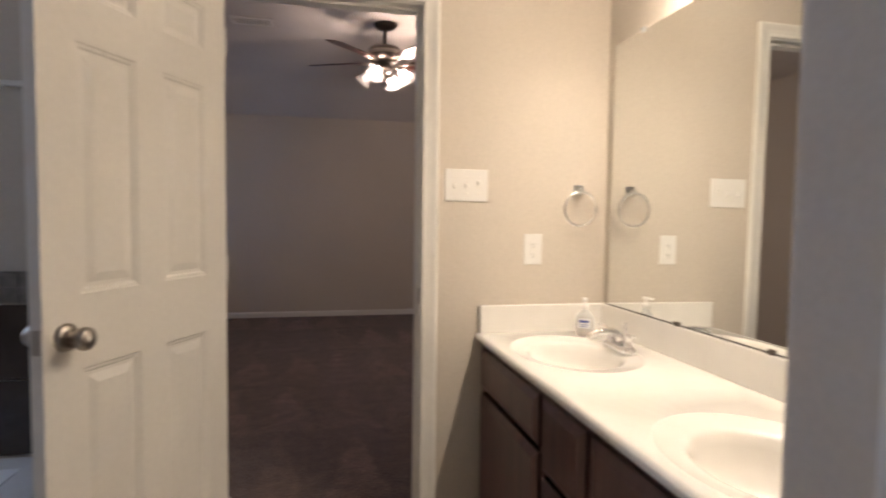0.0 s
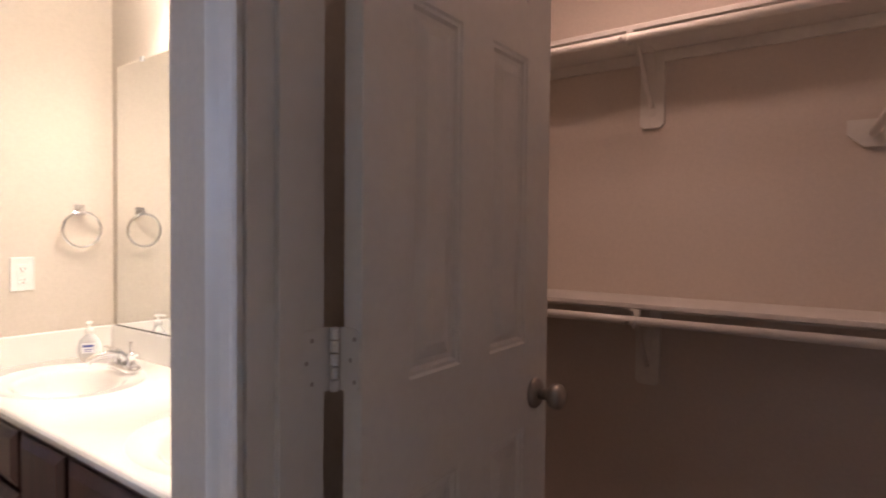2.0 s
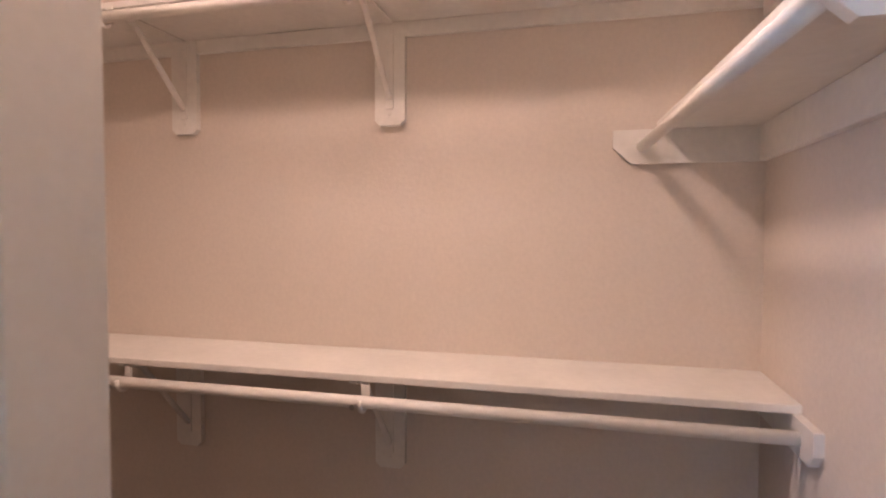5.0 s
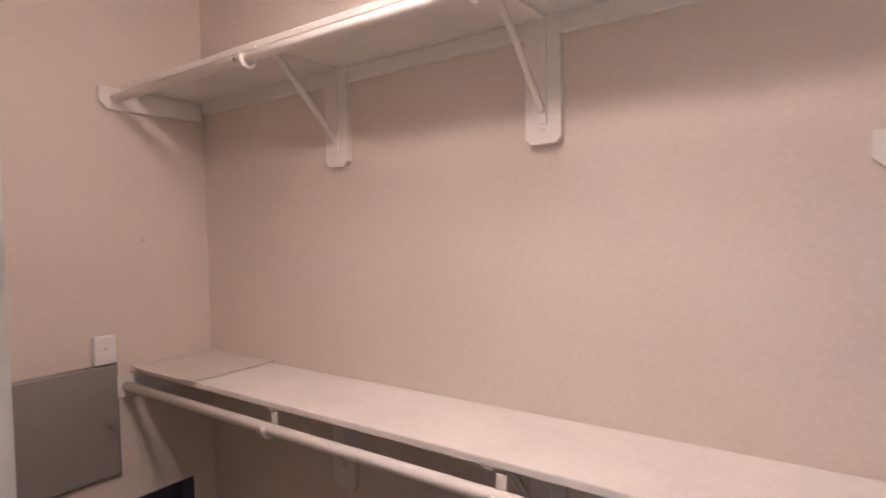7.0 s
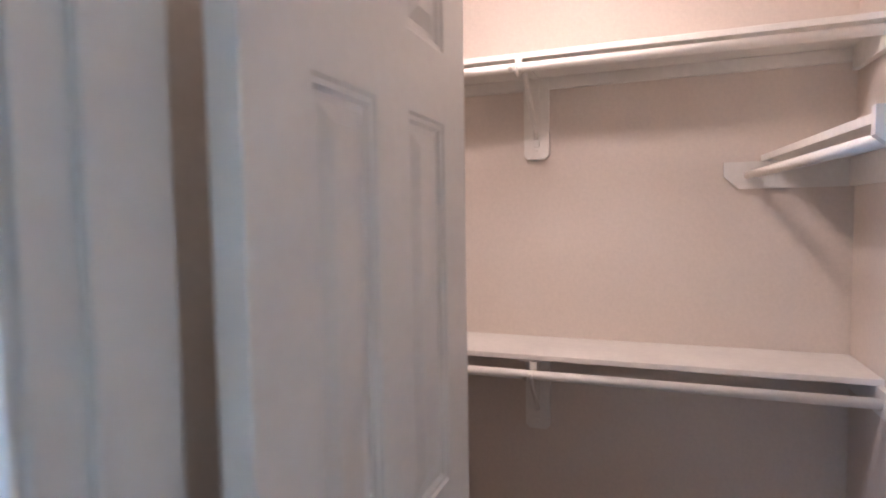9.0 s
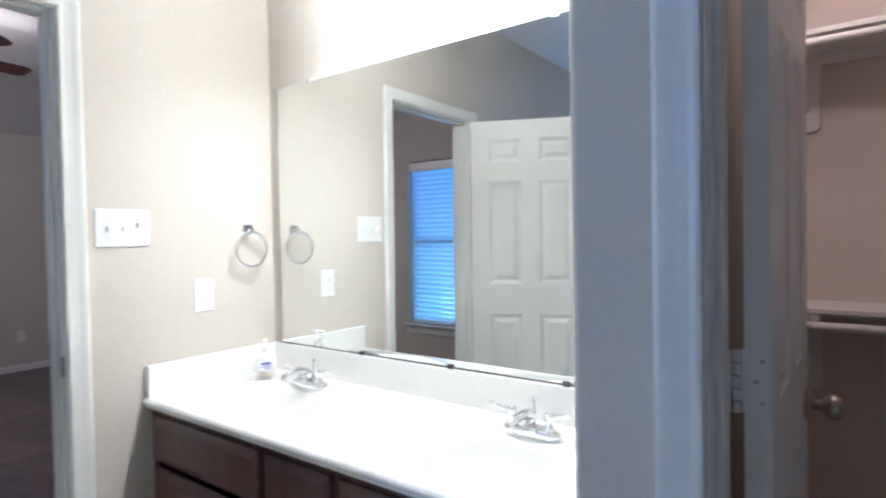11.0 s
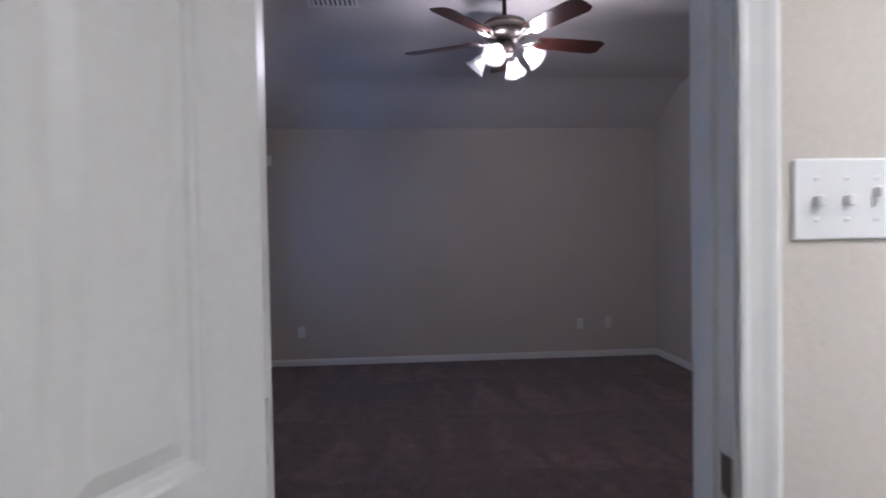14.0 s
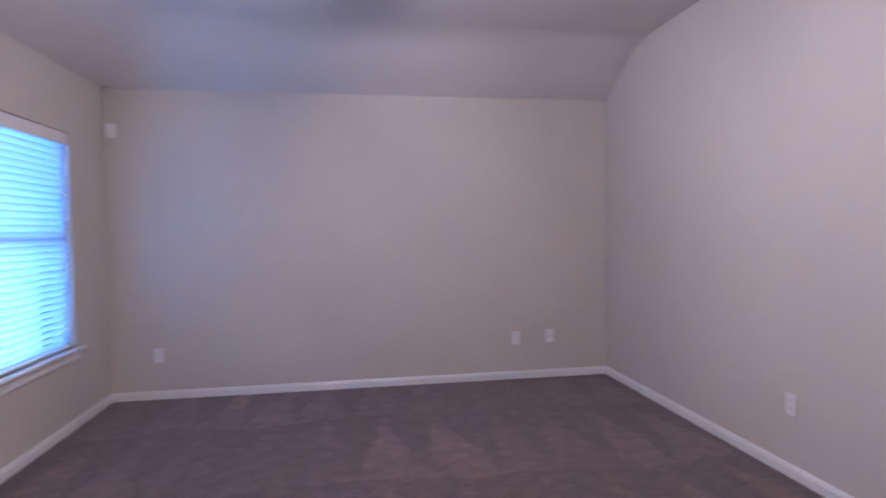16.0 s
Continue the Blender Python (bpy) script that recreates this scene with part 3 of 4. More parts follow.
# bedroom door, opened into the bathroom
bed_door = empty("bedroom_door", (DL + .022, YB - .018, 0.012), "white six-panel door standing open into the bathroom", "door", rz=radians(-(90 + OPEN)))
part("leaf", six_panel_leaf(LEAF_W, 1.982, T), DOOR, bed_door)
knob_set(bed_door, LEAF_W - .06, .945, T)
part("latch_plate", box(LEAF_W - .001, LEAF_W + .0015, -T / 2 - .0125, -T / 2 + .0125, .915, .972, .0008), NICKEL, bed_door, "satin nickel latch plate")
for z in (.22, 1.05, 1.80):
    hinge(bed_door, z, -T - .004, None)
# closet door, opened into the closet
cl_door = empty("closet_door", (XF2 + .026, CR - .018, 0.012), "white six-panel closet door standing open inwards", "door", rz=0.0)
part("leaf", six_panel_leaf(0.594, 2.02, T), DOOR, cl_door)
knob_set(cl_door, .536, .925, T)
part("latch_plate", box(.593, .5955, -T / 2 - .0125, -T / 2 + .0125, .895, .952, .0008), NICKEL, cl_door, "satin nickel latch plate")
for z in (.22, 1.088, 1.83):
    hinge(cl_door, z, .008, (-.066, -.012, .0178))


# ---- bathroom ----
def screw(bm, m, r=0.0035):
    return lathe([(0, 0), (r, 0), (r * .7, .0012), (0, .0014)], 10, m, bm)


def wall_plate(name, place, rz, w, h, label, category, kind):
    """Cover plate on a wall: local x along the wall, y out of it."""
    root = empty(name, place, label, category, rz=rz)
    part("plate", box(-w / 2, w / 2, 0, .006, -h / 2, h / 2, .0025), PLASTIC, root)
    if kind == "switches":
        for k in (-1, 0, 1):
            x = k * .046
            part("toggle", box(x - .005, x + .005, .005, .017, -.004 + .006 * (1 if k < 0 else -1), .011 + .006 * (1 if k < 0 else -1), .0015), PLASTIC, root)
            part("toggle_slot", box(x - .0065, x + .0065, .0055, .0068, -.013, .013), TRIM, root)
            for z in (-.030, .030):
                part("screw", screw(bmesh.new(), Matrix.Translation((x, .006, z)) @ Matrix.Rotation(radians(-90), 4, "X")), TRIM, root)
    elif kind == "gfci":
        part("insert", box(-.0165, .0165, .005, .0085, -.033, .033, .001), PLASTIC, root)
        for z in (-.019, .019):
            part("slot", boxes([(-.0075, -.0055, .0082, .0089, z - .004, z + .004), (.0050, .0070, .0082, .0089, z - .0035, z + .0035), (-.002, .002, .0082, .0089, z - .0125, z - .0085)]), SLOT, root)
        part("button", box(-.008, .008, .008, .0098, .001, .006, .0006), TRIM, root)
        part("button", box(-.008, .008, .008, .0098, -.006, -.001, .0006), TRIM, root)
    elif kind == "outlet":
        for z in (-.0195, .0195):
            part("socket", lathe([(0, 0), (.017, 0), (.0165, .0025), (0, .0025)], 20, Matrix.Translation((0, .005, z)) @ Matrix.Rotation(radians(-90), 4, "X")), PLASTIC, root)
            part("slot", boxes([(-.0075, -.0055, .0072, .0080, z - .003, z + .005), (.0055, .0075, .0072, .0080, z - .003, z + .005)]), SLOT, root)
    elif kind == "cable":
        part("jack", lathe([(0, 0), (.006, 0), (.006, .008), (.003, .012), (0, .012)], 14, Matrix.Translation((0, .005, 0)) @ Matrix.Rotation(radians(-90), 4, "X")), NICKEL, root)
    return root


wall_plate("light_switch", (.709, YB, 1.363), radians(180), .163, .117, "white three-gang toggle switch plate on the beige wall", "light switch", "switches")
wall_plate("vanity_outlet", (.973, YB, 1.128), radians(180), .071, .116, "white outlet plate above the vanity splash", "outlet", "gfci")

# towel ring
ring = empty("towel_ring", (1.152, YB, 1.356), "chrome towel ring on the wall beside the mirror", "towel ring")
part("mount", boxes([(-.019, .019, -.010, 0, -.019, .019), (-.008, .008, -.038, -.008, -.010, .006)], .002), RING_CHROME, ring)
pts = [(.064 * math.sin(a) - .004, -.040 + .004 * (1 - math.cos(a)), -.073 + .064 * math.cos(a)) for a in [2 * math.pi * i / 40 for i in range(41)]]
part("ring", tube(pts, .0056, 12), RING_CHROME, ring, "", True)

# vanity cabinet
CT, CF = 0.815, 0.781
vanity = empty("vanity_cabinet", (0, 0, 0), "dark cherry wooden double vanity cabinet under a white top", "cabinet")
part("carcass", boxes([(CF + .019, XM - .004, YA + .004, YB - .004, .10, .118), (CF + .019, XM - .012, YA + .004, YA + .022, .118, CT - .032), (CF + .019, XM - .012, YB - .022, YB - .004, .118, CT - .032), (XM - .012, XM - .004, YA + .004, YB - .004, .118, CT - .032), (CF + .075, XM - .02, YA + .01, YB - .01, .001, .0995)]), CABINET, vanity)
rows = [(CF, CF + .019, YA + .004, YB - .004, CT - .065, CT - .031), (CF, CF + .019, YA + .004, YB - .004, .10, .145)]
for y0, y1 in ((YA + .004, .885), (1.468, 1.510), (1.748, 1.79), (2.325, YB - .004)):
    rows.append((CF, CF + .0188, y0, y1, .145, CT - .065))
part("face_frame", boxes(rows), CABINET, vanity)


def front(name, y0, y1, z0, z1):
    """Overlay slab front with a wide chamfer round its field."""
    bm = bmesh.new()
    rings = []
    for ins, dep in ((0, 0), (0, .007), (.003, .010), (.020, .0175), (.024, .019), (.030, .019)):
        rings.append([(CF - dep, y0 + ins, z0 + ins), (CF - dep, y1 - ins, z0 + ins), (CF - dep, y1 - ins, z1 - ins), (CF - dep, y0 + ins, z1 - ins)])
    add_rings(bm, rings)
    bmesh.ops.recalc_face_normals(bm, faces=bm.faces)
    return part(name, bm, CABINET, vanity)


front("false_drawer", 1.782, 2.340, .615, .762)
front("door", 1.782, 2.340, .13, .596)
front("drawer", 1.503, 1.754, .560, .762)
front("drawer", 1.503, 1.754, .345, .541)
front("drawer", 1.503, 1.754, .13, .326)
front("false_drawer", .872, 1.474, .615, .762)
front("door", .872, 1.474, .13, .596)


# one-piece top with two oval basins
def vanity_top():
    bm = bmesh.new()
    x0, x1, y0, y1 = CF - .02, XM - .0, YA + .002, YB - .0
    cxs, rx, ry = .985, .138, .172
    basins = (2.02, 1.178)
    n = 48
    mid = (basins[0] + basins[1]) / 2
    for cy, ya, yb in ((basins[0], mid, y1), (basins[1], y0, mid)):
        outer = []
        inner = []
        angles = sorted([2 * math.pi * i / n for i in range(n)] + [math.atan2(v - cy, u - cxs) % (2 * math.pi) for u in (x0, x1) for v in (ya, yb)])
        for a in angles:
            dx, dy = math.cos(a), math.sin(a)
            k = min(((x1 - cxs) / dx) if dx > 1e-6 else ((x0 - cxs) / dx if dx < -1e-6 else 9), ((yb - cy) / dy) if dy > 1e-6 else ((ya - cy) / dy if dy < -1e-6 else 9))
            outer.append((cxs + dx * k, cy + dy * k))
            inner.append((dx, dy))
        rings = [[(p[0], p[1], CT) for p in outer]]
        for f, g, dz in ((1.50, 1.46, 0.0), (1.485, 1.445, .0012), (1.465, 1.42, -.0006), (1.445, 1.40, -.0028), (1.12, 1.12, -.0055), (1.05, 1.05, -.009), (1.0, 1.0, -.017), (.95, .95, -.036), (.87, .87, -.066), (.72, .72, -.098), (.48, .48, -.120), (.22, .22, -.128), (.10, .10, -.130)):
            rings.append([(cxs + dx * rx * g, cy + dy * ry * f, CT + dz) for dx, dy in inner])
        vs = [[bm.verts.new(p) for p in r] for r in rings]
        for a, b in zip(vs, vs[1:]):
            w = len(a)
            for i in range(w):
                bm.faces.new((a[i], a[(i + 1) % w], b[(i + 1) % w], b[i]))
        bm.faces.new(vs[-1])
    bmesh.ops.remove_doubles(bm, verts=bm.verts, dist=1e-5)
    bmesh.ops.recalc_face_normals(bm, faces=bm.faces)
    for f in bm.faces:
        f.smooth = True
    return bm


top = empty("countertop", (0, 0, 0), "white cultured marble countertop with two moulded oval basins", "countertop")
part("basin_slab", vanity_top(), MARBLE, top)
X0 = CF - .02
edge = [(X0 + .004, CT - .0005), (X0 - .004, CT - .003), (X0 - .008, CT - .009), (X0 - .008, CT - .016), (X0 - .003, CT - .021), (X0 - .003, CT - .026), (X0 + .001, CT - .031), (X0 + .03, CT - .031), (X0 + .03, CT - .006)]
part("front_edge", prism(edge, "y", YA + .002, YB - .001), MARBLE, top, "rolled front edge")
part("back_splash", box(XM - .019, XM - .001, YA + .002, YB - .021, CT - .002, .919, .005, 3), MARBLE, top)
part("side_splash", box(X0 + .003, XM - .001, YB - .021, YB - .001, CT - .002, .919, .005, 3), MARBLE, top)
for cy in (2.02, 1.178):
    part("drain", lathe([(0, 0), (.022, 0), (.022, .003), (.014, .004), (.012, .007), (0, .008)], 20, Matrix.Translation((.985, cy, CT - .1305))), CHROME, top, "chrome drain", True)


def faucet(y):
    f = empty("faucet", (1.150, y, CT), "chrome two-handle centerset faucet behind the basin", "faucet", "vanity faucets")
    bm = bmesh.new()
    rings = []
    for s, z in ((1, 0), (1, .010), (.94, .017), (.80, .020)):
        rings.append([(.026 * s * math.cos(a), (.054 * (1 if math.sin(a) >= 0 else -1) + .026 * math.sin(a)) * s, z) for a in [2 * math.pi * i / 28 for i in range(28)]])
    add_rings(bm, rings)
    part("base", bm, CHROME, f, "", True)
    part("spout", tube([(0, 0, .018), (0, 0, .040), (-.018, 0, .056), (-.050, 0, .062), (-.085, 0, .060), (-.108, 0, .050), (-.114, 0, .038)], [.017, .015, .014, .012, .011, .011, .010], 14), CHROME, f, "", True)
    part("lift_rod", lathe([(0, .02), (.003, .02), (.003, .078), (.006, .080), (.007, .086), (.004, .090), (0, .091)], 12, Matrix.Translation((.020, 0, 0))), CHROME, f, "", True)
    for s in (-1, 1):
        stem = part("handle_stem", lathe([(0, .015), (.016, .015), (.014, .026), (.010, .032), (.010, .046), (.013, .050), (.013, .058), (.006, .064), (0, .065)], 18, Matrix.Translation((0, s * .051, 0))), CHROME, f, "", True)
        part("handle_lever", tube([(0, s * .051, .054), (-.006, s * .075, .058), (-.010, s * .098, .064), (-.012, s * .112, .066)], [.006, .0055, .0065, .004], 10), CHROME, stem, "", True)
    return f


faucet(2.025)
faucet(1.178)

# soap dispenser
soap = empty("soap_dispenser", (1.135, 2.25, CT), "clear pump soap bottle with a white top and blue label", "soap bottle", rz=radians(-30))
soap.scale = (.88, .88, .97)


def oval(rows, n=24):
    return add_rings(bmesh.new(), [[(a * math.cos(2 * math.pi * i / n), b * math.sin(2 * math.pi * i / n), z) for i in range(n)] for a, b, z in rows])


part("bottle", oval([(.027, .019, 0), (.035, .024, .005), (.041, .027, .032), (.042, .0275, .052), (.037, .0245, .074), (.025, .018, .089), (.014, .0135, .097), (.0135, .0135, .104)]), SOAP, soap, "", True)
part("soap_fill", oval([(.027, .018, .003), (.033, .0215, .007), (.036, .0235, .020)]), SOAP_IN, soap, "orange liquid soap")
soap_label = part("label", boxes([(-.023, .023, -.0294, -.0282, .034, .070)]), LABEL_WHITE, soap)
part("label_band", boxes([(-.019, .019, -.0304, -.0296, .055, .064), (-.015, .015, -.0304, -.0296, .046, .0485), (-.012, .012, -.0304, -.0296, .039, .0415)]), LABEL_BLUE, soap_label, "dark blue label print")
collar = part("pump_collar", lathe([(0, .102), (.016, .102), (.016, .117), (.009, .121), (.005, .123), (.005, .136), (0, .136)], 18), PLASTIC, soap, "", True)
part("pump_head", boxes([(-.011, .011, -.012, .012, .134, .146), (-.006, .006, -.038, -.010, .136, .144)], .003), PLASTIC, collar)

# mirror with clips
mir = empty("wall_mirror", (XM, 1.605, .924), "large frameless wall mirror above the vanity splash", "mirror")
mir.location.x, mir.rotation_euler.y = XM - .008, radians(.3)   # leans back against the wall
part("glass", box(-.005, -.0005, -.735, .706, 0, .968), MIRROR, mir)
part("edge_seam", box(-.0075, -.0005, -.736, .707, -.004, -.0002), SLOT, mir, "dark bottom channel")
for y, z in ((.520, .968), (-.455, .968), (.274, -.002), (-.10, -.002), (-.476, -.002)):
    part("clip", box(-.0095, -.0005, y - .011, y + .011, z - .007, z + .010, .002), SOAP if z > .5 else BRONZE, mir, "mirror clip")

# vanity light bar over the mirror
bar = empty("vanity_light_bar", (XM, 1.56, 2.30), "nickel three-lamp light bar with frosted shades above the mirror", "wall lamp")
part("back_plate", box(-.022, -.001, -.36, .36, -.045, .045, .006), NICKEL, bar)
for k in (-1, 0, 1):
    y = .25 * k
    arm = part("arm", tube([(-.02, y, 0), (-.10, y, .015), (-.150, y, .005), (-.170, y, -.025), (-.172, y, -.05)], .007, 8), NICKEL, bar, "", True)
    part("shade", lathe([(.022, -.045), (.030, -.060), (.044, -.095), (.056, -.150), (.060, -.186)], 24, Matrix.Translation((-.172, y, 0)), None, False), BAR_SHADE, arm, "frosted glass bell shade", True)
    part("bulb", lathe([(0, -.052), (.014, -.058), (.026, -.095), (.034, -.125), (.030, -.148), (.016, -.160), (0, -.164)], 16, Matrix.Translation((-.172, y, 0))), BAR_BULB, arm, "lit bulb", True)

# ---- tub corner ----
tub = empty("bathtub", (0, 0, 0), "white drop-in bathtub with a plain deck", "bathtub")
bm = bmesh.new()
rings = []
for ins, z in ((0, .001), (0, .455), (.012, .468), (.10, .468), (.14, .44), (.19, .15), (.26, .10)):
    rings.append([(BW + .01 + ins, 1.50 + ins, z), (-.60 - ins, 1.50 + ins, z), (-.60 - ins, YB - .014 - ins, z), (BW + .01 + ins, YB - .014 - ins, z)])
add_rings(bm, rings)
bmesh.ops.recalc_face_normals(bm, faces=bm.faces)
part("shell", bm, TUB, tub)
sur = tagged(new("tub_surround"), "dark brown tiled tub surround with a grey mosaic border", "wall tile", "", "structure")
part("grout_bed", box(BW + .001, -.44, YB - .008, YB - .0005, .47, 1.058), GROUT, sur)
tile_mesh = None
for r in range(2):
    for c in range(8):
        x0 = -.44 - (c + 1) * .22 + .002
        z0 = .472 + r * .242
        part("tile", box(x0, x0 + .216, YB - .013, YB - .006, z0, z0 + .238, .0015, 1), DARKTILE, sur)
for c in range(34):
    for r in range(2):
        x0 = -.44 - (c + 1) * .05 + .001
        part("mosaic_tile", box(x0, x0 + .048, YB - .012, YB - .006, .958 + r * .05, 1.006 + r * .05, .001, 1), MOSAIC, sur)
structure("trim_tub_ledge", box(TX1 + .02, -.46, YB - .02, YB, 1.632, 1.649, .004), TRIM, "thin painted ledge on the tub wall", "trim")

# window over the tub
bw = tagged(new("window_bath"), "frosted bathroom window over the tub, blue with dusk", "window", "", "structure")
part("window_frame", boxes([(TX0, TX0 + .035, YB + .05, YB + .10, TZ0, TZ1), (TX1 - .035, TX1, YB + .05, YB + .10, TZ0, TZ1), (TX0 + .035, TX1 - .035, YB + .05, YB + .10, TZ0, TZ0 + .035), (TX0 + .035, TX1 - .035, YB + .05, YB + .10, TZ1 - .035, TZ1)]), TRIM, bw)
part("pane", box(TX0 + .035, TX1 - .035, YB + .068, YB + .073, TZ0 + .035, TZ1 - .035), PANE, bw).visible_shadow = False
bb = empty("window_blind", ((TX0 + TX1) / 2, YB + .026, 0), "white slatted bathroom blind glowing blue with dusk light", "window blind")
hw = (TX1 - TX0) / 2 - .008
part("head_rail", box(-hw, hw, -.022, .020, TZ1 - .05, TZ1 - .002, .003), TRIM, bb)
part("bottom_rail", box(-hw, hw, -.014, .014, TZ0 + .004, TZ0 + .022, .003), TRIM, bb)
zz, tub_slat = TZ1 - .075, None
while zz > TZ0 + .04:
    if tub_slat is None:
        prof = [(-.0235, -.002), (-.012, .0012), (0, .0022), (.012, .0012), (.0235, -.002)]
        bm = add_rings(bmesh.new(), [[(x, u, w) for u, w in prof] + [(x, u, w - .0022) for u, w in prof[::-1]] for x in (-hw, hw)])
        bmesh.ops.recalc_face_normals(bm, faces=bm.faces)
        o = part("slat", bm, SLAT, bb)
        tub_slat = o.data
    else:
        o = new("slat", tub_slat)
        o.parent = bb
    o.location = (0, 0, zz)
    o.rotation_euler = (radians(-SLAT_TILT + random.uniform(-2.5, 2.5)), 0, 0)
    zz -= .0425

# ---- closet ----
def bracket(y, zs, plate_bottom, group, aside=0.0):
    """Back plate, strut and hook that carry shelf and rod."""
    root = empty("shelf_bracket", (XC, y, plate_bottom), "white painted board with a metal shelf and rod bracket", "shelf bracket", group)
    h = zs - plate_bottom
    c = .014
    part("back_plate", prism([(-.0445 + c, 0), (.0445 - c, 0), (.0445, c), (.0445, h), (-.0445, h), (-.0445, c)], "x", -.019, -.0005), SHELF, root)
    part("strut", tube([(-.021, 0, .075), (-.03, 0, .085), (-.212, 0, h - .02), (-.236, 0, h - .012)], .0085, 8), SHELF, root, "", True)
    part("wall_flange", box(-.0235, -.019, -.012, .012, .045, h - .005, .0015), SHELF, root)
    part("top_flange", box(-.285, -.019, -.010, .010, h - .006, h - .001), SHELF, root)
    for z in (.030, .055):
        part("screw", screw(bmesh.new(), Matrix.Translation((-.019, 0, z)) @ Matrix.Rotation(radians(-90), 4, "Y"), .005), SHELF, root)
    part("hanger_strap", box(-.303, -.299, aside - .011, aside + .011, h - .05, h - .001, .001), SHELF, root)
    part("hook", tube([(-.301, aside, h - .044), (-.306, aside, h - .053), (-.318, aside, h - .058), (-.332, aside, h - .053), (-.3405, aside, h - .040), (-.341, aside, h - .028)], .0065, 8), SHELF, root, "", True)
    part("strap_screw", screw(bmesh.new(), Matrix.Translation((-.3475, aside + .016, h - .042)) @ Matrix.Rotation(radians(-90), 4, "Y"), .007), NICKEL, root)
    return root


ZU, ZL = 1.976, 1.028
XS = 2.188
for name, z, xo, lab in (("closet_shelf", ZU, 2.105, "white painted upper closet shelf along the back wall"), ("closet_shelf", ZL, 2.08, "white painted lower closet shelf along the back wall")):
    shelf = empty(name, (XC, 0, z), lab, "shelf", "closet shelves")
    part("board", box(XS - XC, -.001, YS + .001, YE - .001, 0, .019, .003), SHELF, shelf)
    part("cleat", box(-.0165, -.0005, YS + .001, YE - .020, -.042, -.0005, .002), SHELF, shelf, "white painted cleat under the board")
    tagged(link("shelf_end_board", prism([(XC - .0195, z - .07), (XC - .0195, z - .0005), (xo, z - .0005), (xo, z - .045), (xo + .025, z - .072)], "y", YE - .019, YE - .0005), SHELF), "white painted end board with a clipped corner holding the rod", "end board", "rod end boards")
    tagged(link("shelf_end_board", prism([(XC - .0195, z - .07), (XC - .0195, z - .0005), (xo, z - .0005), (xo, z - .045), (xo + .025, z - .072)], "y", YS + .0005, YS + .019), SHELF), "white painted end board with a clipped corner holding the rod", "end board", "rod end boards")
    r = tube([(2.152, YS + .0195, z - .036), (2.152, YE - .0195, z - .036)], .0145, 18)
    tagged(link("closet_rod", r, SHELF, None, "", True), "white painted round hanging rod under the shelf", "closet rod", "closet rods")
for y in (.681, 1.357):
    bracket(y, ZU, 1.688, "upper shelf brackets")
    bracket(y, ZL, .706, "lower shelf brackets", -.040)

# side shelf with rod, between the back wall and the shoe shelves
ZR, XP = 1.650, 1.42
tagged(link("side_shelf", prism([(XP + .020, YS + .001), (XC - .001, YS + .001), (XC - .001, -.032), (XP + .020, -.102)], "z", ZR, ZR + .019), SHELF), "white painted side shelf on the closet end", "shelf", "closet shelves")
for xa, xb, YF, lab in ((XC - .0195, XC - .0005, .075, "white painted rod board with a clipped corner on the back wall"), (XP + .0195, XP + .0385, -.02, "white painted rod board with a clipped corner on the shoe shelves")):
    tagged(link("rod_board", prism([(YS + .001, ZR - .086), (YF - .045, ZR - .086), (YF, ZR - .045), (YF, ZR - .0005), (YS + .001, ZR - .0005)], "x", xa, xb), SHELF), lab, "end board", "rod end boards")
tagged(link("closet_rod", tube([(XP + .039, -.065, ZR - .044), (XC - .020, .005, ZR - .044)], .0130, 18), SHELF, None, "", True), "white painted round rod under the side shelf", "closet rod", "closet rods")
tagged(link("side_shelf_cleat", box(XP + .04, XC - .02, YS + .0005, YS + .019, ZR - .086, ZR - .0005, .002), SHELF), "white painted cleat under the side shelf", "cleat")

# shoe shelves
shoe = empty("shoe_shelf_unit", (0, 0, 0), "white painted open shoe shelves with a tall side panel", "shelf unit")
SD = -.092
part("side_panel", box(XP, XP + .019, YS + .001, SD, .001, 1.735, .002), SHELF, shoe)
for z in (.085, .40, .72, 1.038, 1.356, 1.674):
    part("shelf", box(XF2 + .001, XP - .0005, YS + .001, SD, z, z + .019, .002), SHELF, shoe)

# thin board lying on the lower shelf
bm = bmesh.new()
bmesh.ops.create_grid(bm, x_segments=12, y_segments=12, size=0.5)
for v in bm.verts:
    curl = max(abs(v.co.x) * 2, abs(v.co.y) * 2) ** 5 * .0022 + (abs(v.co.x * v.co.y) * 4) ** 4 * .006
    v.co = (2.165 + (XC - 2.169) * (v.co.x + .5), 1.70 + (YE - 1.724) * (v.co.y + .5), ZL + .0195 + curl)
ext = bmesh.ops.extrude_face_region(bm, geom=bm.faces[:])
bmesh.ops.translate(bm, vec=(0, 0, .004), verts=[v for v in ext["geom"] if isinstance(v, bmesh.types.BMVert)])
bmesh.ops.recalc_face_normals(bm, faces=bm.faces)
tagged(link("loose_board", bm, CARD), "thin tan hardboard sheet lying on the lower shelf", "board")

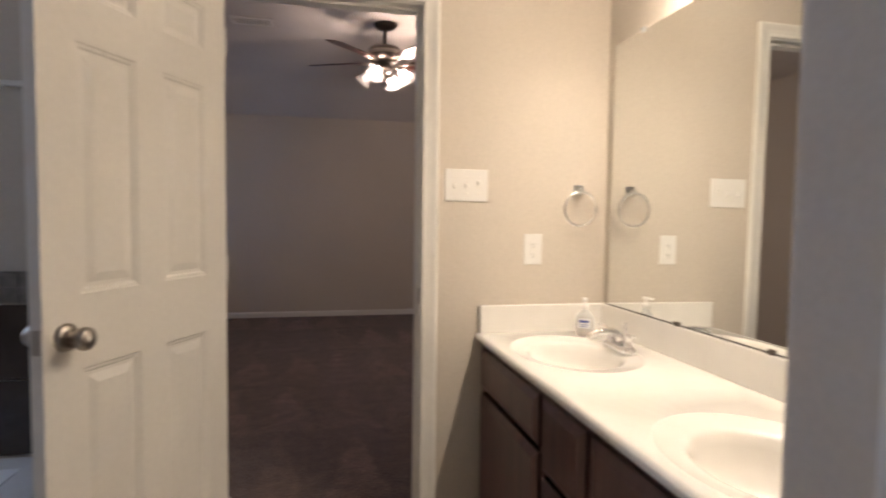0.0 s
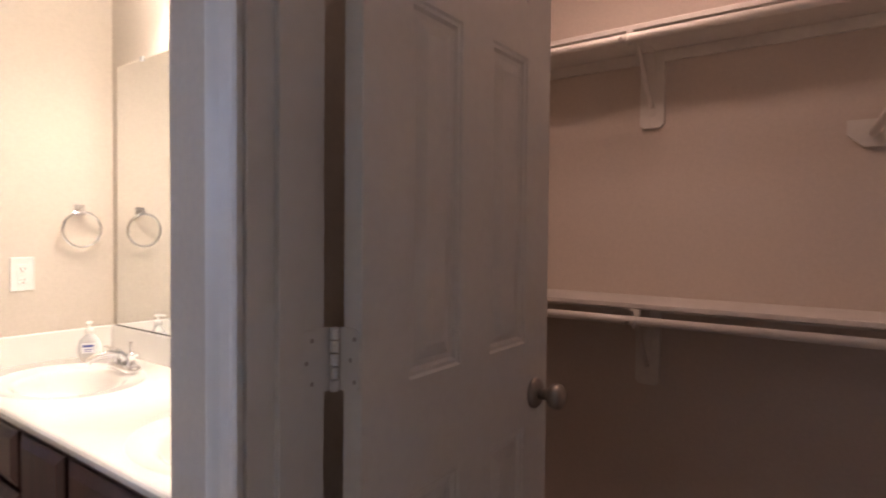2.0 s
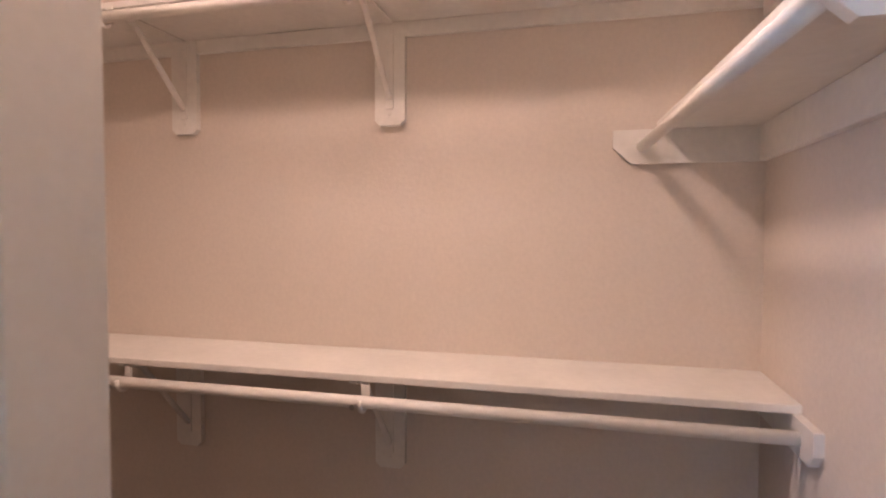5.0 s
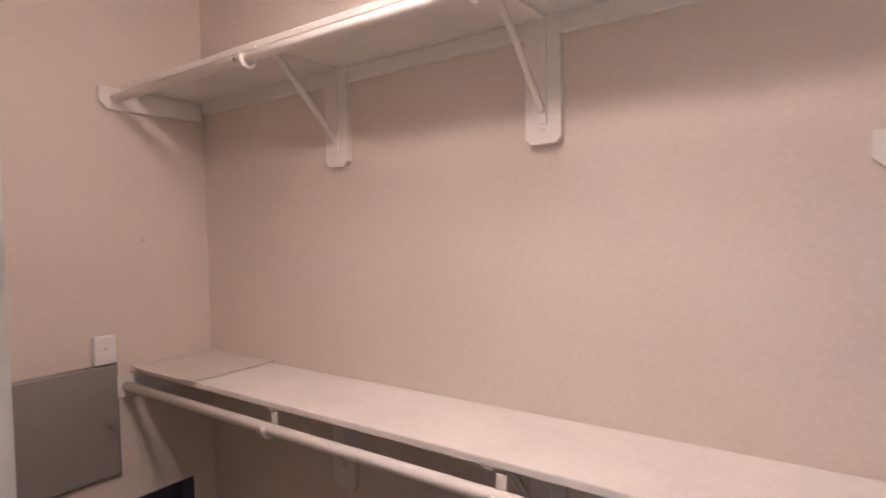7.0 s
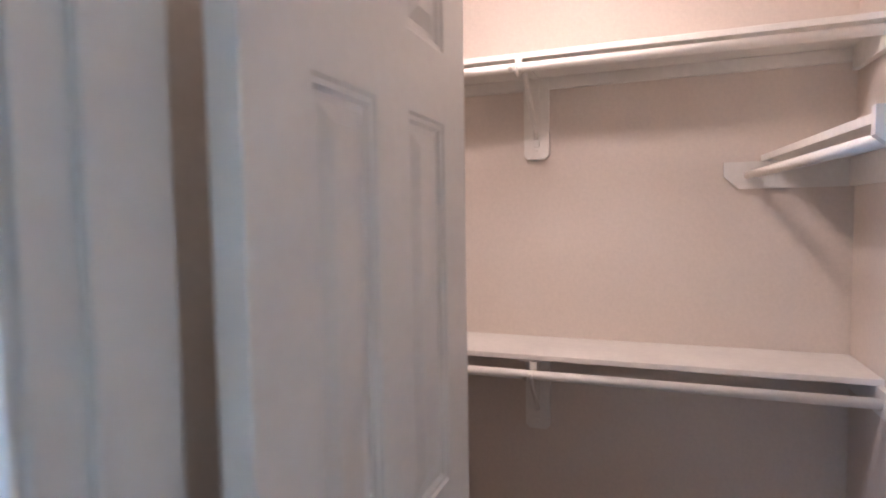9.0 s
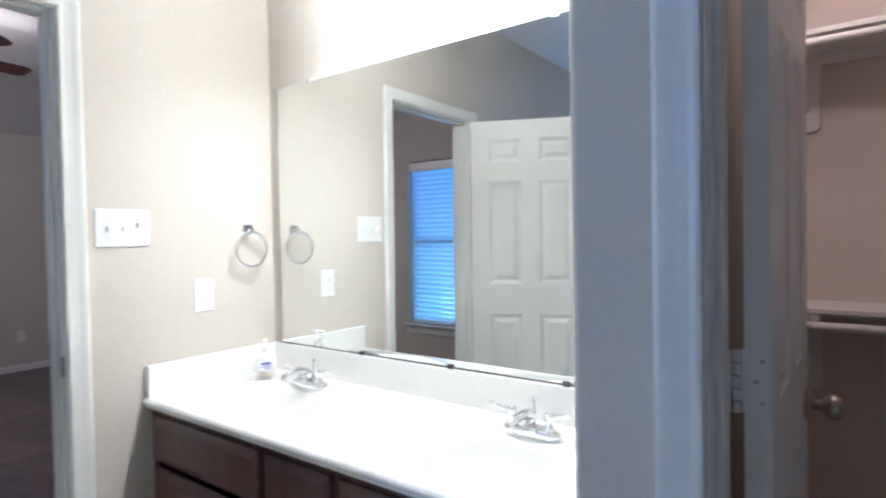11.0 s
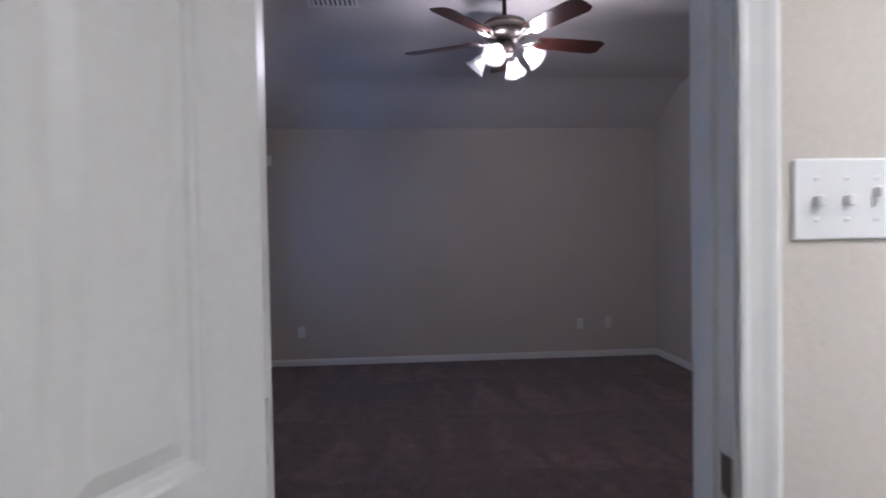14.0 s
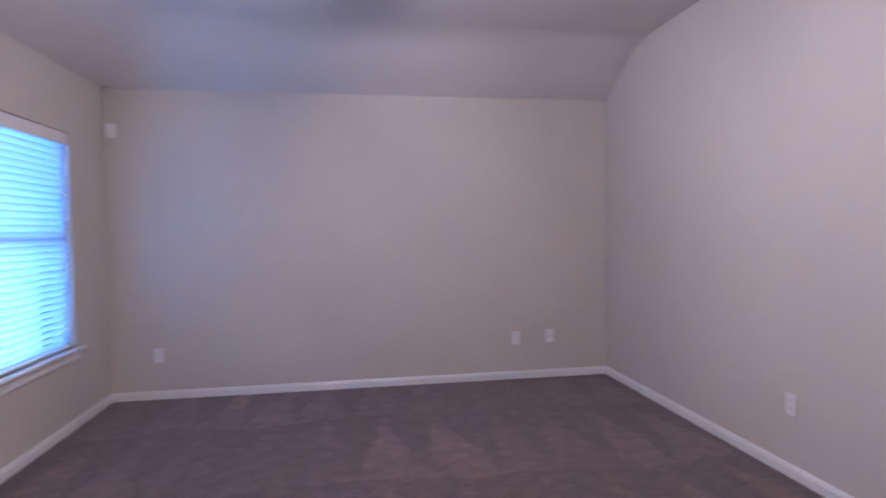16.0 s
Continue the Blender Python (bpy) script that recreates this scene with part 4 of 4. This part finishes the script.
# electrical panel, thermostat box, wiring box
panel = empty("electrical_panel", (1.975, YE, .705), "grey steel electrical panel door on the closet wall", "electrical panel")
part("door", box(-.225, .150, -.020, -.001, 0, .365, .004), STEEL, panel)
part("latch", lathe([(0, 0), (.009, 0), (.009, .004), (.005, .008), (0, .008)], 14, Matrix.Translation((.118, -.020, .17)) @ Matrix.Rotation(radians(90), 4, "X")), NICKEL, panel)
part("frame_lip", boxes([(-.230, -.225, -.012, -.001, -.005, .37), (.150, .155, -.012, -.001, -.005, .37), (-.225, .150, -.012, -.001, .365, .37), (-.225, .150, -.012, -.001, -.005, 0)]), STEEL, panel)
sb = empty("alarm_box", (2.088, YE, 1.077), "small white plastic box on the wall above the panel", "wall box")
part("case", box(-.032, .032, -.028, -.001, 0, .092, .005), PLASTIC, sb)
part("seam", boxes([(-.0322, .0322, -.0285, -.010, .044, .046)]), TRIM, sb)
part("led", box(-.004, .004, -.0290, -.0275, .050, .053), SLOT, sb)
wb = empty("wiring_box", (2.2235, YE, .25), "dark blue recessed wiring box in the closet wall", "wiring box")
part("back", box(-.160, .160, .085, .095, .003, .342), NAVY, wb)
part("frame", boxes([(-.1625, -.158, -.002, .085, 0, .344), (.158, .1625, -.002, .085, 0, .344), (-.158, .158, -.002, .085, 0, .005), (-.158, .158, -.002, .085, .339, .344)]), NAVY, wb)
tagged(link("wall_nail", lathe([(0, 0), (.0035, 0), (.0035, .004), (0, .005)], 10, Matrix.Translation((2.235, YE, 1.475)) @ Matrix.Rotation(radians(90), 4, "X")), NICKEL), "small nail in the closet wall", "nail")

# closet ceiling lamp
dome = empty("closet_ceiling_lamp", (1.70, .61, CZ), "small round flush ceiling lamp with a frosted dome", "ceiling lamp")
part("pan", lathe([(0, 0), (.15, 0), (.15, -.014), (.135, -.02), (0, -.02)], 28), TRIM, dome, "", True)
part("dome", lathe([(0.0, -.095), (.05, -.092), (.09, -.080), (.12, -.056), (.134, -.022), (0, -.0215)], 28), DOME_GLOW, dome, "lit frosted dome", True)

# ---- bedroom ----
wall_plate("wall_outlet", (-.998, YN, .352), radians(180), .071, .116, "white duplex outlet on the far bedroom wall", "outlet", "outlet")
wall_plate("wall_outlet", (1.952, YN, .362), radians(180), .071, .116, "white duplex outlet on the far bedroom wall", "outlet", "outlet")
wall_plate("cable_plate", (2.263, YN, .366), radians(180), .071, .116, "white cable jack plate on the far bedroom wall", "outlet", "cable")
wall_plate("wall_outlet", (XW, 5.113, .385), radians(-90), .071, .116, "white duplex outlet below the bedroom window wall", "outlet", "outlet")
wall_plate("wall_outlet", (XE, 5.36, .385), radians(90), .071, .116, "white duplex outlet on the bedroom side wall", "outlet", "outlet")
sens = empty("motion_sensor", (XW + .055, YN - .0, 2.075), "white motion sensor high on the bedroom wall near the corner", "sensor")
part("case", prism([(-.035, 0), (.035, 0), (.028, -.03), (.012, -.045), (-.012, -.045), (-.028, -.03)], "z", 0, .105), PLASTIC, sens)
part("lens", box(-.018, .018, -.047, -.044, .02, .06, .002), TRIM, sens)

# windows with blinds
def bedroom_window(name, y0w, y1w):
    win = tagged(new(name), "white single-hung bedroom window behind closed blinds", "window", "", "structure")
    XG = XW - .095
    part("window_frame", boxes([(XG - .03, XG + .03, y0w, y0w + .035, WZ0, WZ1), (XG - .03, XG + .03, y1w - .035, y1w, WZ0, WZ1), (XG - .03, XG + .03, y0w + .035, y1w - .035, WZ1 - .035, WZ1), (XG - .03, XG + .03, y0w + .035, y1w - .035, WZ0, WZ0 + .035)]), TRIM, win)
    part("meeting_rail", box(XG - .02, XG + .025, y0w + .035, y1w - .035, 1.285, 1.33), TRIM, win)
    for z0, z1 in ((WZ0 + .035, 1.285), (1.33, WZ1 - .035)):
        p = part("pane", box(XG - .004, XG + .001, y0w + .035, y1w - .035, z0, z1), PANE, win)
        p.visible_shadow = False
    sill = part("window_sill", prism([(XW - .06, .555), (XW + .040, .555), (XW + .046, .549), (XW + .046, .538), (XW + .040, .532), (XW - .06, .532)], "y", y0w - .05, y1w + .05), TRIM, win)
    part("apron", prism([(XW + .0005, .462), (XW + .010, .462), (XW + .014, .475), (XW + .014, .520), (XW + .019, .5318), (XW + .0005, .5318)], "y", y0w - .03, y1w + .03), TRIM, win)
    blind = empty("window_blind", (XW - .035, (y0w + y1w) / 2, 0), "white slatted window blind, nearly closed, glowing blue with dusk light", "window blind")
    hw = (y1w - y0w) / 2 - .008
    part("valance", box(.012, .032, -hw - .004, hw + .004, 1.932, 2.015, .003), TRIM, blind, "white valance")
    part("head_rail", box(-.022, .010, -hw, hw, 1.965, 2.015), TRIM, blind)
    slat_me = None
    zz = 1.925
    slats = []
    while zz > .588:
        bmw = bmesh.new()
        pr = [(-.0235, -.002), (-.012, .0012), (0, .0022), (.012, .0012), (.0235, -.002)]
        if slat_me is None:
            add_rings(bmw, [[(u, y, w + q) for q in (0,) for u, w in pr] + [(u, y, w - .0022) for u, w in pr[::-1]] for y in (-hw, hw)])
            bmesh.ops.recalc_face_normals(bmw, faces=bmw.faces)
            o = part("slat", bmw, SLAT, blind)
            slat_me = o.data
        else:
            bmw.free()
            o = new("slat", slat_me)
            o.parent = blind
        o.location = (0, 0, zz)
        o.rotation_euler = (0, radians(-SLAT_TILT + random.uniform(-2.5, 2.5)), 0)
        zz -= .0425
    part("bottom_rail", box(-.014, .016, -hw, hw, .556, .574, .003), TRIM, blind)
    for y in (-.33, .33):
        part("ladder_cord", boxes([(.022, .0235, y - .0012, y + .0012, .59, 1.96), (-.0235, -.022, y - .0012, y + .0012, .59, 1.96)]), TRIM, blind)
    part("lift_cord", tube([(.030, .38, 1.94), (.031, .38, 1.17)], .0014, 6), TRIM, blind)
    part("cord_tassel", lathe([(0, 0), (.007, .002), (.006, .02), (.002, .03), (0, .03)], 10, Matrix.Translation((.031, .38, 1.14))), TRIM, blind)
    part("tilt_cord", tube([(.030, -.42, 1.94), (.031, -.42, 1.21)], .0014, 6), TRIM, blind)
    part("cord_tassel", lathe([(0, 0), (.007, .002), (.006, .02), (.002, .03), (0, .03)], 10, Matrix.Translation((.031, -.42, 1.18))), NICKEL, blind)


bedroom_window("window_bedroom_1", WY0, WY1)
bedroom_window("window_bedroom_2", WA0, WA1)

# ceiling vent
vent = empty("ceiling_vent", (-.34, 5.16, H2), "white slotted ceiling air vent", "vent")
part("frame", boxes([(-.16, .16, -.09, -.065, -.008, -.0005), (-.16, .16, .065, .09, -.008, -.0005), (-.16, -.135, -.065, .065, -.008, -.0005), (.135, .16, -.065, .065, -.008, -.0005)], .001), TRIM, vent)
part("backing", box(-.135, .135, -.065, .065, -.002, -.0005), SLOT, vent)
for k in range(9):
    x = -.12 + k * .03
    part("slat", prism([(x - .008, -.009), (x - .006, -.0092), (x + .009, -.0035), (x + .007, -.003)], "y", -.064, .064), TRIM, vent)

# ceiling fan
FX, FY = .70, 4.98
fan = empty("ceiling_fan", (FX, FY, H2), "dark metal ceiling fan with mahogany blades and four glass lamps", "ceiling fan", rz=radians(80))
part("canopy", lathe([(0, 0), (.092, 0), (.094, -.010), (.087, -.014), (.084, -.024), (.064, -.040), (.034, -.048), (.020, -.054), (0, -.054)], 28), BRONZE, fan, "", True)
part("down_rod", lathe([(.0135, -.05), (.0135, -.245)], 14), BRONZE, fan, "", True)
part("motor", lathe([(0, -.125), (.034, -.127), (.070, -.134), (.122, -.148), (.134, -.166), (.135, -.212), (.124, -.240), (.085, -.262), (0, -.268)], 36), BRONZE, fan, "", True)
part("motor_vents", lathe([(.136, -.178), (.1375, -.180), (.1375, -.204), (.136, -.206)], 36, None, None, False), NICKEL, fan, "", True)
part("switch_housing", lathe([(0, -.268), (.052, -.270), (.060, -.285), (.058, -.320), (.045, -.338), (0, -.342)], 28), BRONZE, fan, "", True)
for k in range(5):
    a = 2 * math.pi * k / 5 + radians(3)
    R = Matrix.Rotation(a, 4, "Z")
    bm = bmesh.new()
    rows = []
    for x, w in ((.205, .050), (.23, .058), (.40, .065), (.58, .070), (.605, .070), (.640, .050), (.642, .020)):
        rows.append([(x, -w, -.257 + w * .21), (x, w, -.257 - w * .21), (x, w, -.251 - w * .21), (x, -w, -.251 + w * .21)])
    add_rings(bm, rows)
    bmesh.ops.recalc_face_normals(bm, faces=bm.faces)
    blade_bm = bm
    bm = bmesh.new()
    tube([(.10, 0, -.262), (.135, .0, -.272), (.165, .020, -.262), (.205, .034, -.248), (.25, .030, -.246)], .0065, 8, bm)
    tube([(.10, 0, -.262), (.135, .0, -.272), (.165, -.020, -.264), (.205, -.034, -.258), (.25, -.030, -.258)], .0065, 8, bm)
    tube([(.135, 0, -.272), (.18, 0, -.268), (.215, 0, -.256), (.255, 0, -.252)], .0055, 8, bm)
    tube([(.205, .034, -.248), (.225, 0, -.253), (.205, -.034, -.258)], .005, 8, bm)
    ir = part("blade_iron", bm, NICKEL, fan, "bright scrolled blade iron", True)
    ir.matrix_local = R
    part("blade", blade_bm, BLADE, ir, "mahogany blade with clipped corners")
shade_prof = [(.020, 0), (.026, .006), (.034, .022), (.040, .046), (.048, .072), (.062, .092), (.071, .100)]
for k in range(4):
    a = radians(71 + 90 * k)
    R = Matrix.Rotation(a, 4, "Z")
    arm = part("lamp_arm", tube([R @ Vector(p) for p in ((.045, 0, -.318), (.096, 0, -.310), (.126, 0, -.319), (.132, 0, -.335))], .006, 8), NICKEL, fan, "", True)
    M = R @ Matrix.Translation((.130, 0, -.332)) @ Matrix.Rotation(radians(180 - 46), 4, "Y")
    part("lamp_cup", lathe([(0, -.004), (.021, -.002), (.024, .012), (.020, .022)], 18, M, None, False), NICKEL, arm, "", True)
    part("shade", lathe(shade_prof, 26, M, None, False), SHADE, arm, "frosted bell glass shade", True)
    prof = [(0, .018), (.012, .020), (.020, .040), (.027, .056), (.028, .066), (.020, .080), (0, .086)]
    part("bulb", lathe(prof, 18, M), PLASTIC if k == 0 else FAN_BULB, arm, "unlit bulb" if k == 0 else "lit bulb", True)
chain = part("pull_chain", tube([(.03, -.03, -.335), (.03, -.03, -.46)], .0016, 6), NICKEL, fan)
part("chain_fob", lathe([(0, -.485), (.005, -.48), (.005, -.465), (0, -.46)], 10, Matrix.Translation((.03, -.03, 0))), NICKEL, chain)

for o in fan.children:
    if not o.name.startswith(("canopy", "down_rod")):
        o.location.z -= .045

# ---- outside ----
ground = structure("ground", box(-60, 60, -60, 60, -.4, -.35), GRASS, "dark grass outside the house", "ground")
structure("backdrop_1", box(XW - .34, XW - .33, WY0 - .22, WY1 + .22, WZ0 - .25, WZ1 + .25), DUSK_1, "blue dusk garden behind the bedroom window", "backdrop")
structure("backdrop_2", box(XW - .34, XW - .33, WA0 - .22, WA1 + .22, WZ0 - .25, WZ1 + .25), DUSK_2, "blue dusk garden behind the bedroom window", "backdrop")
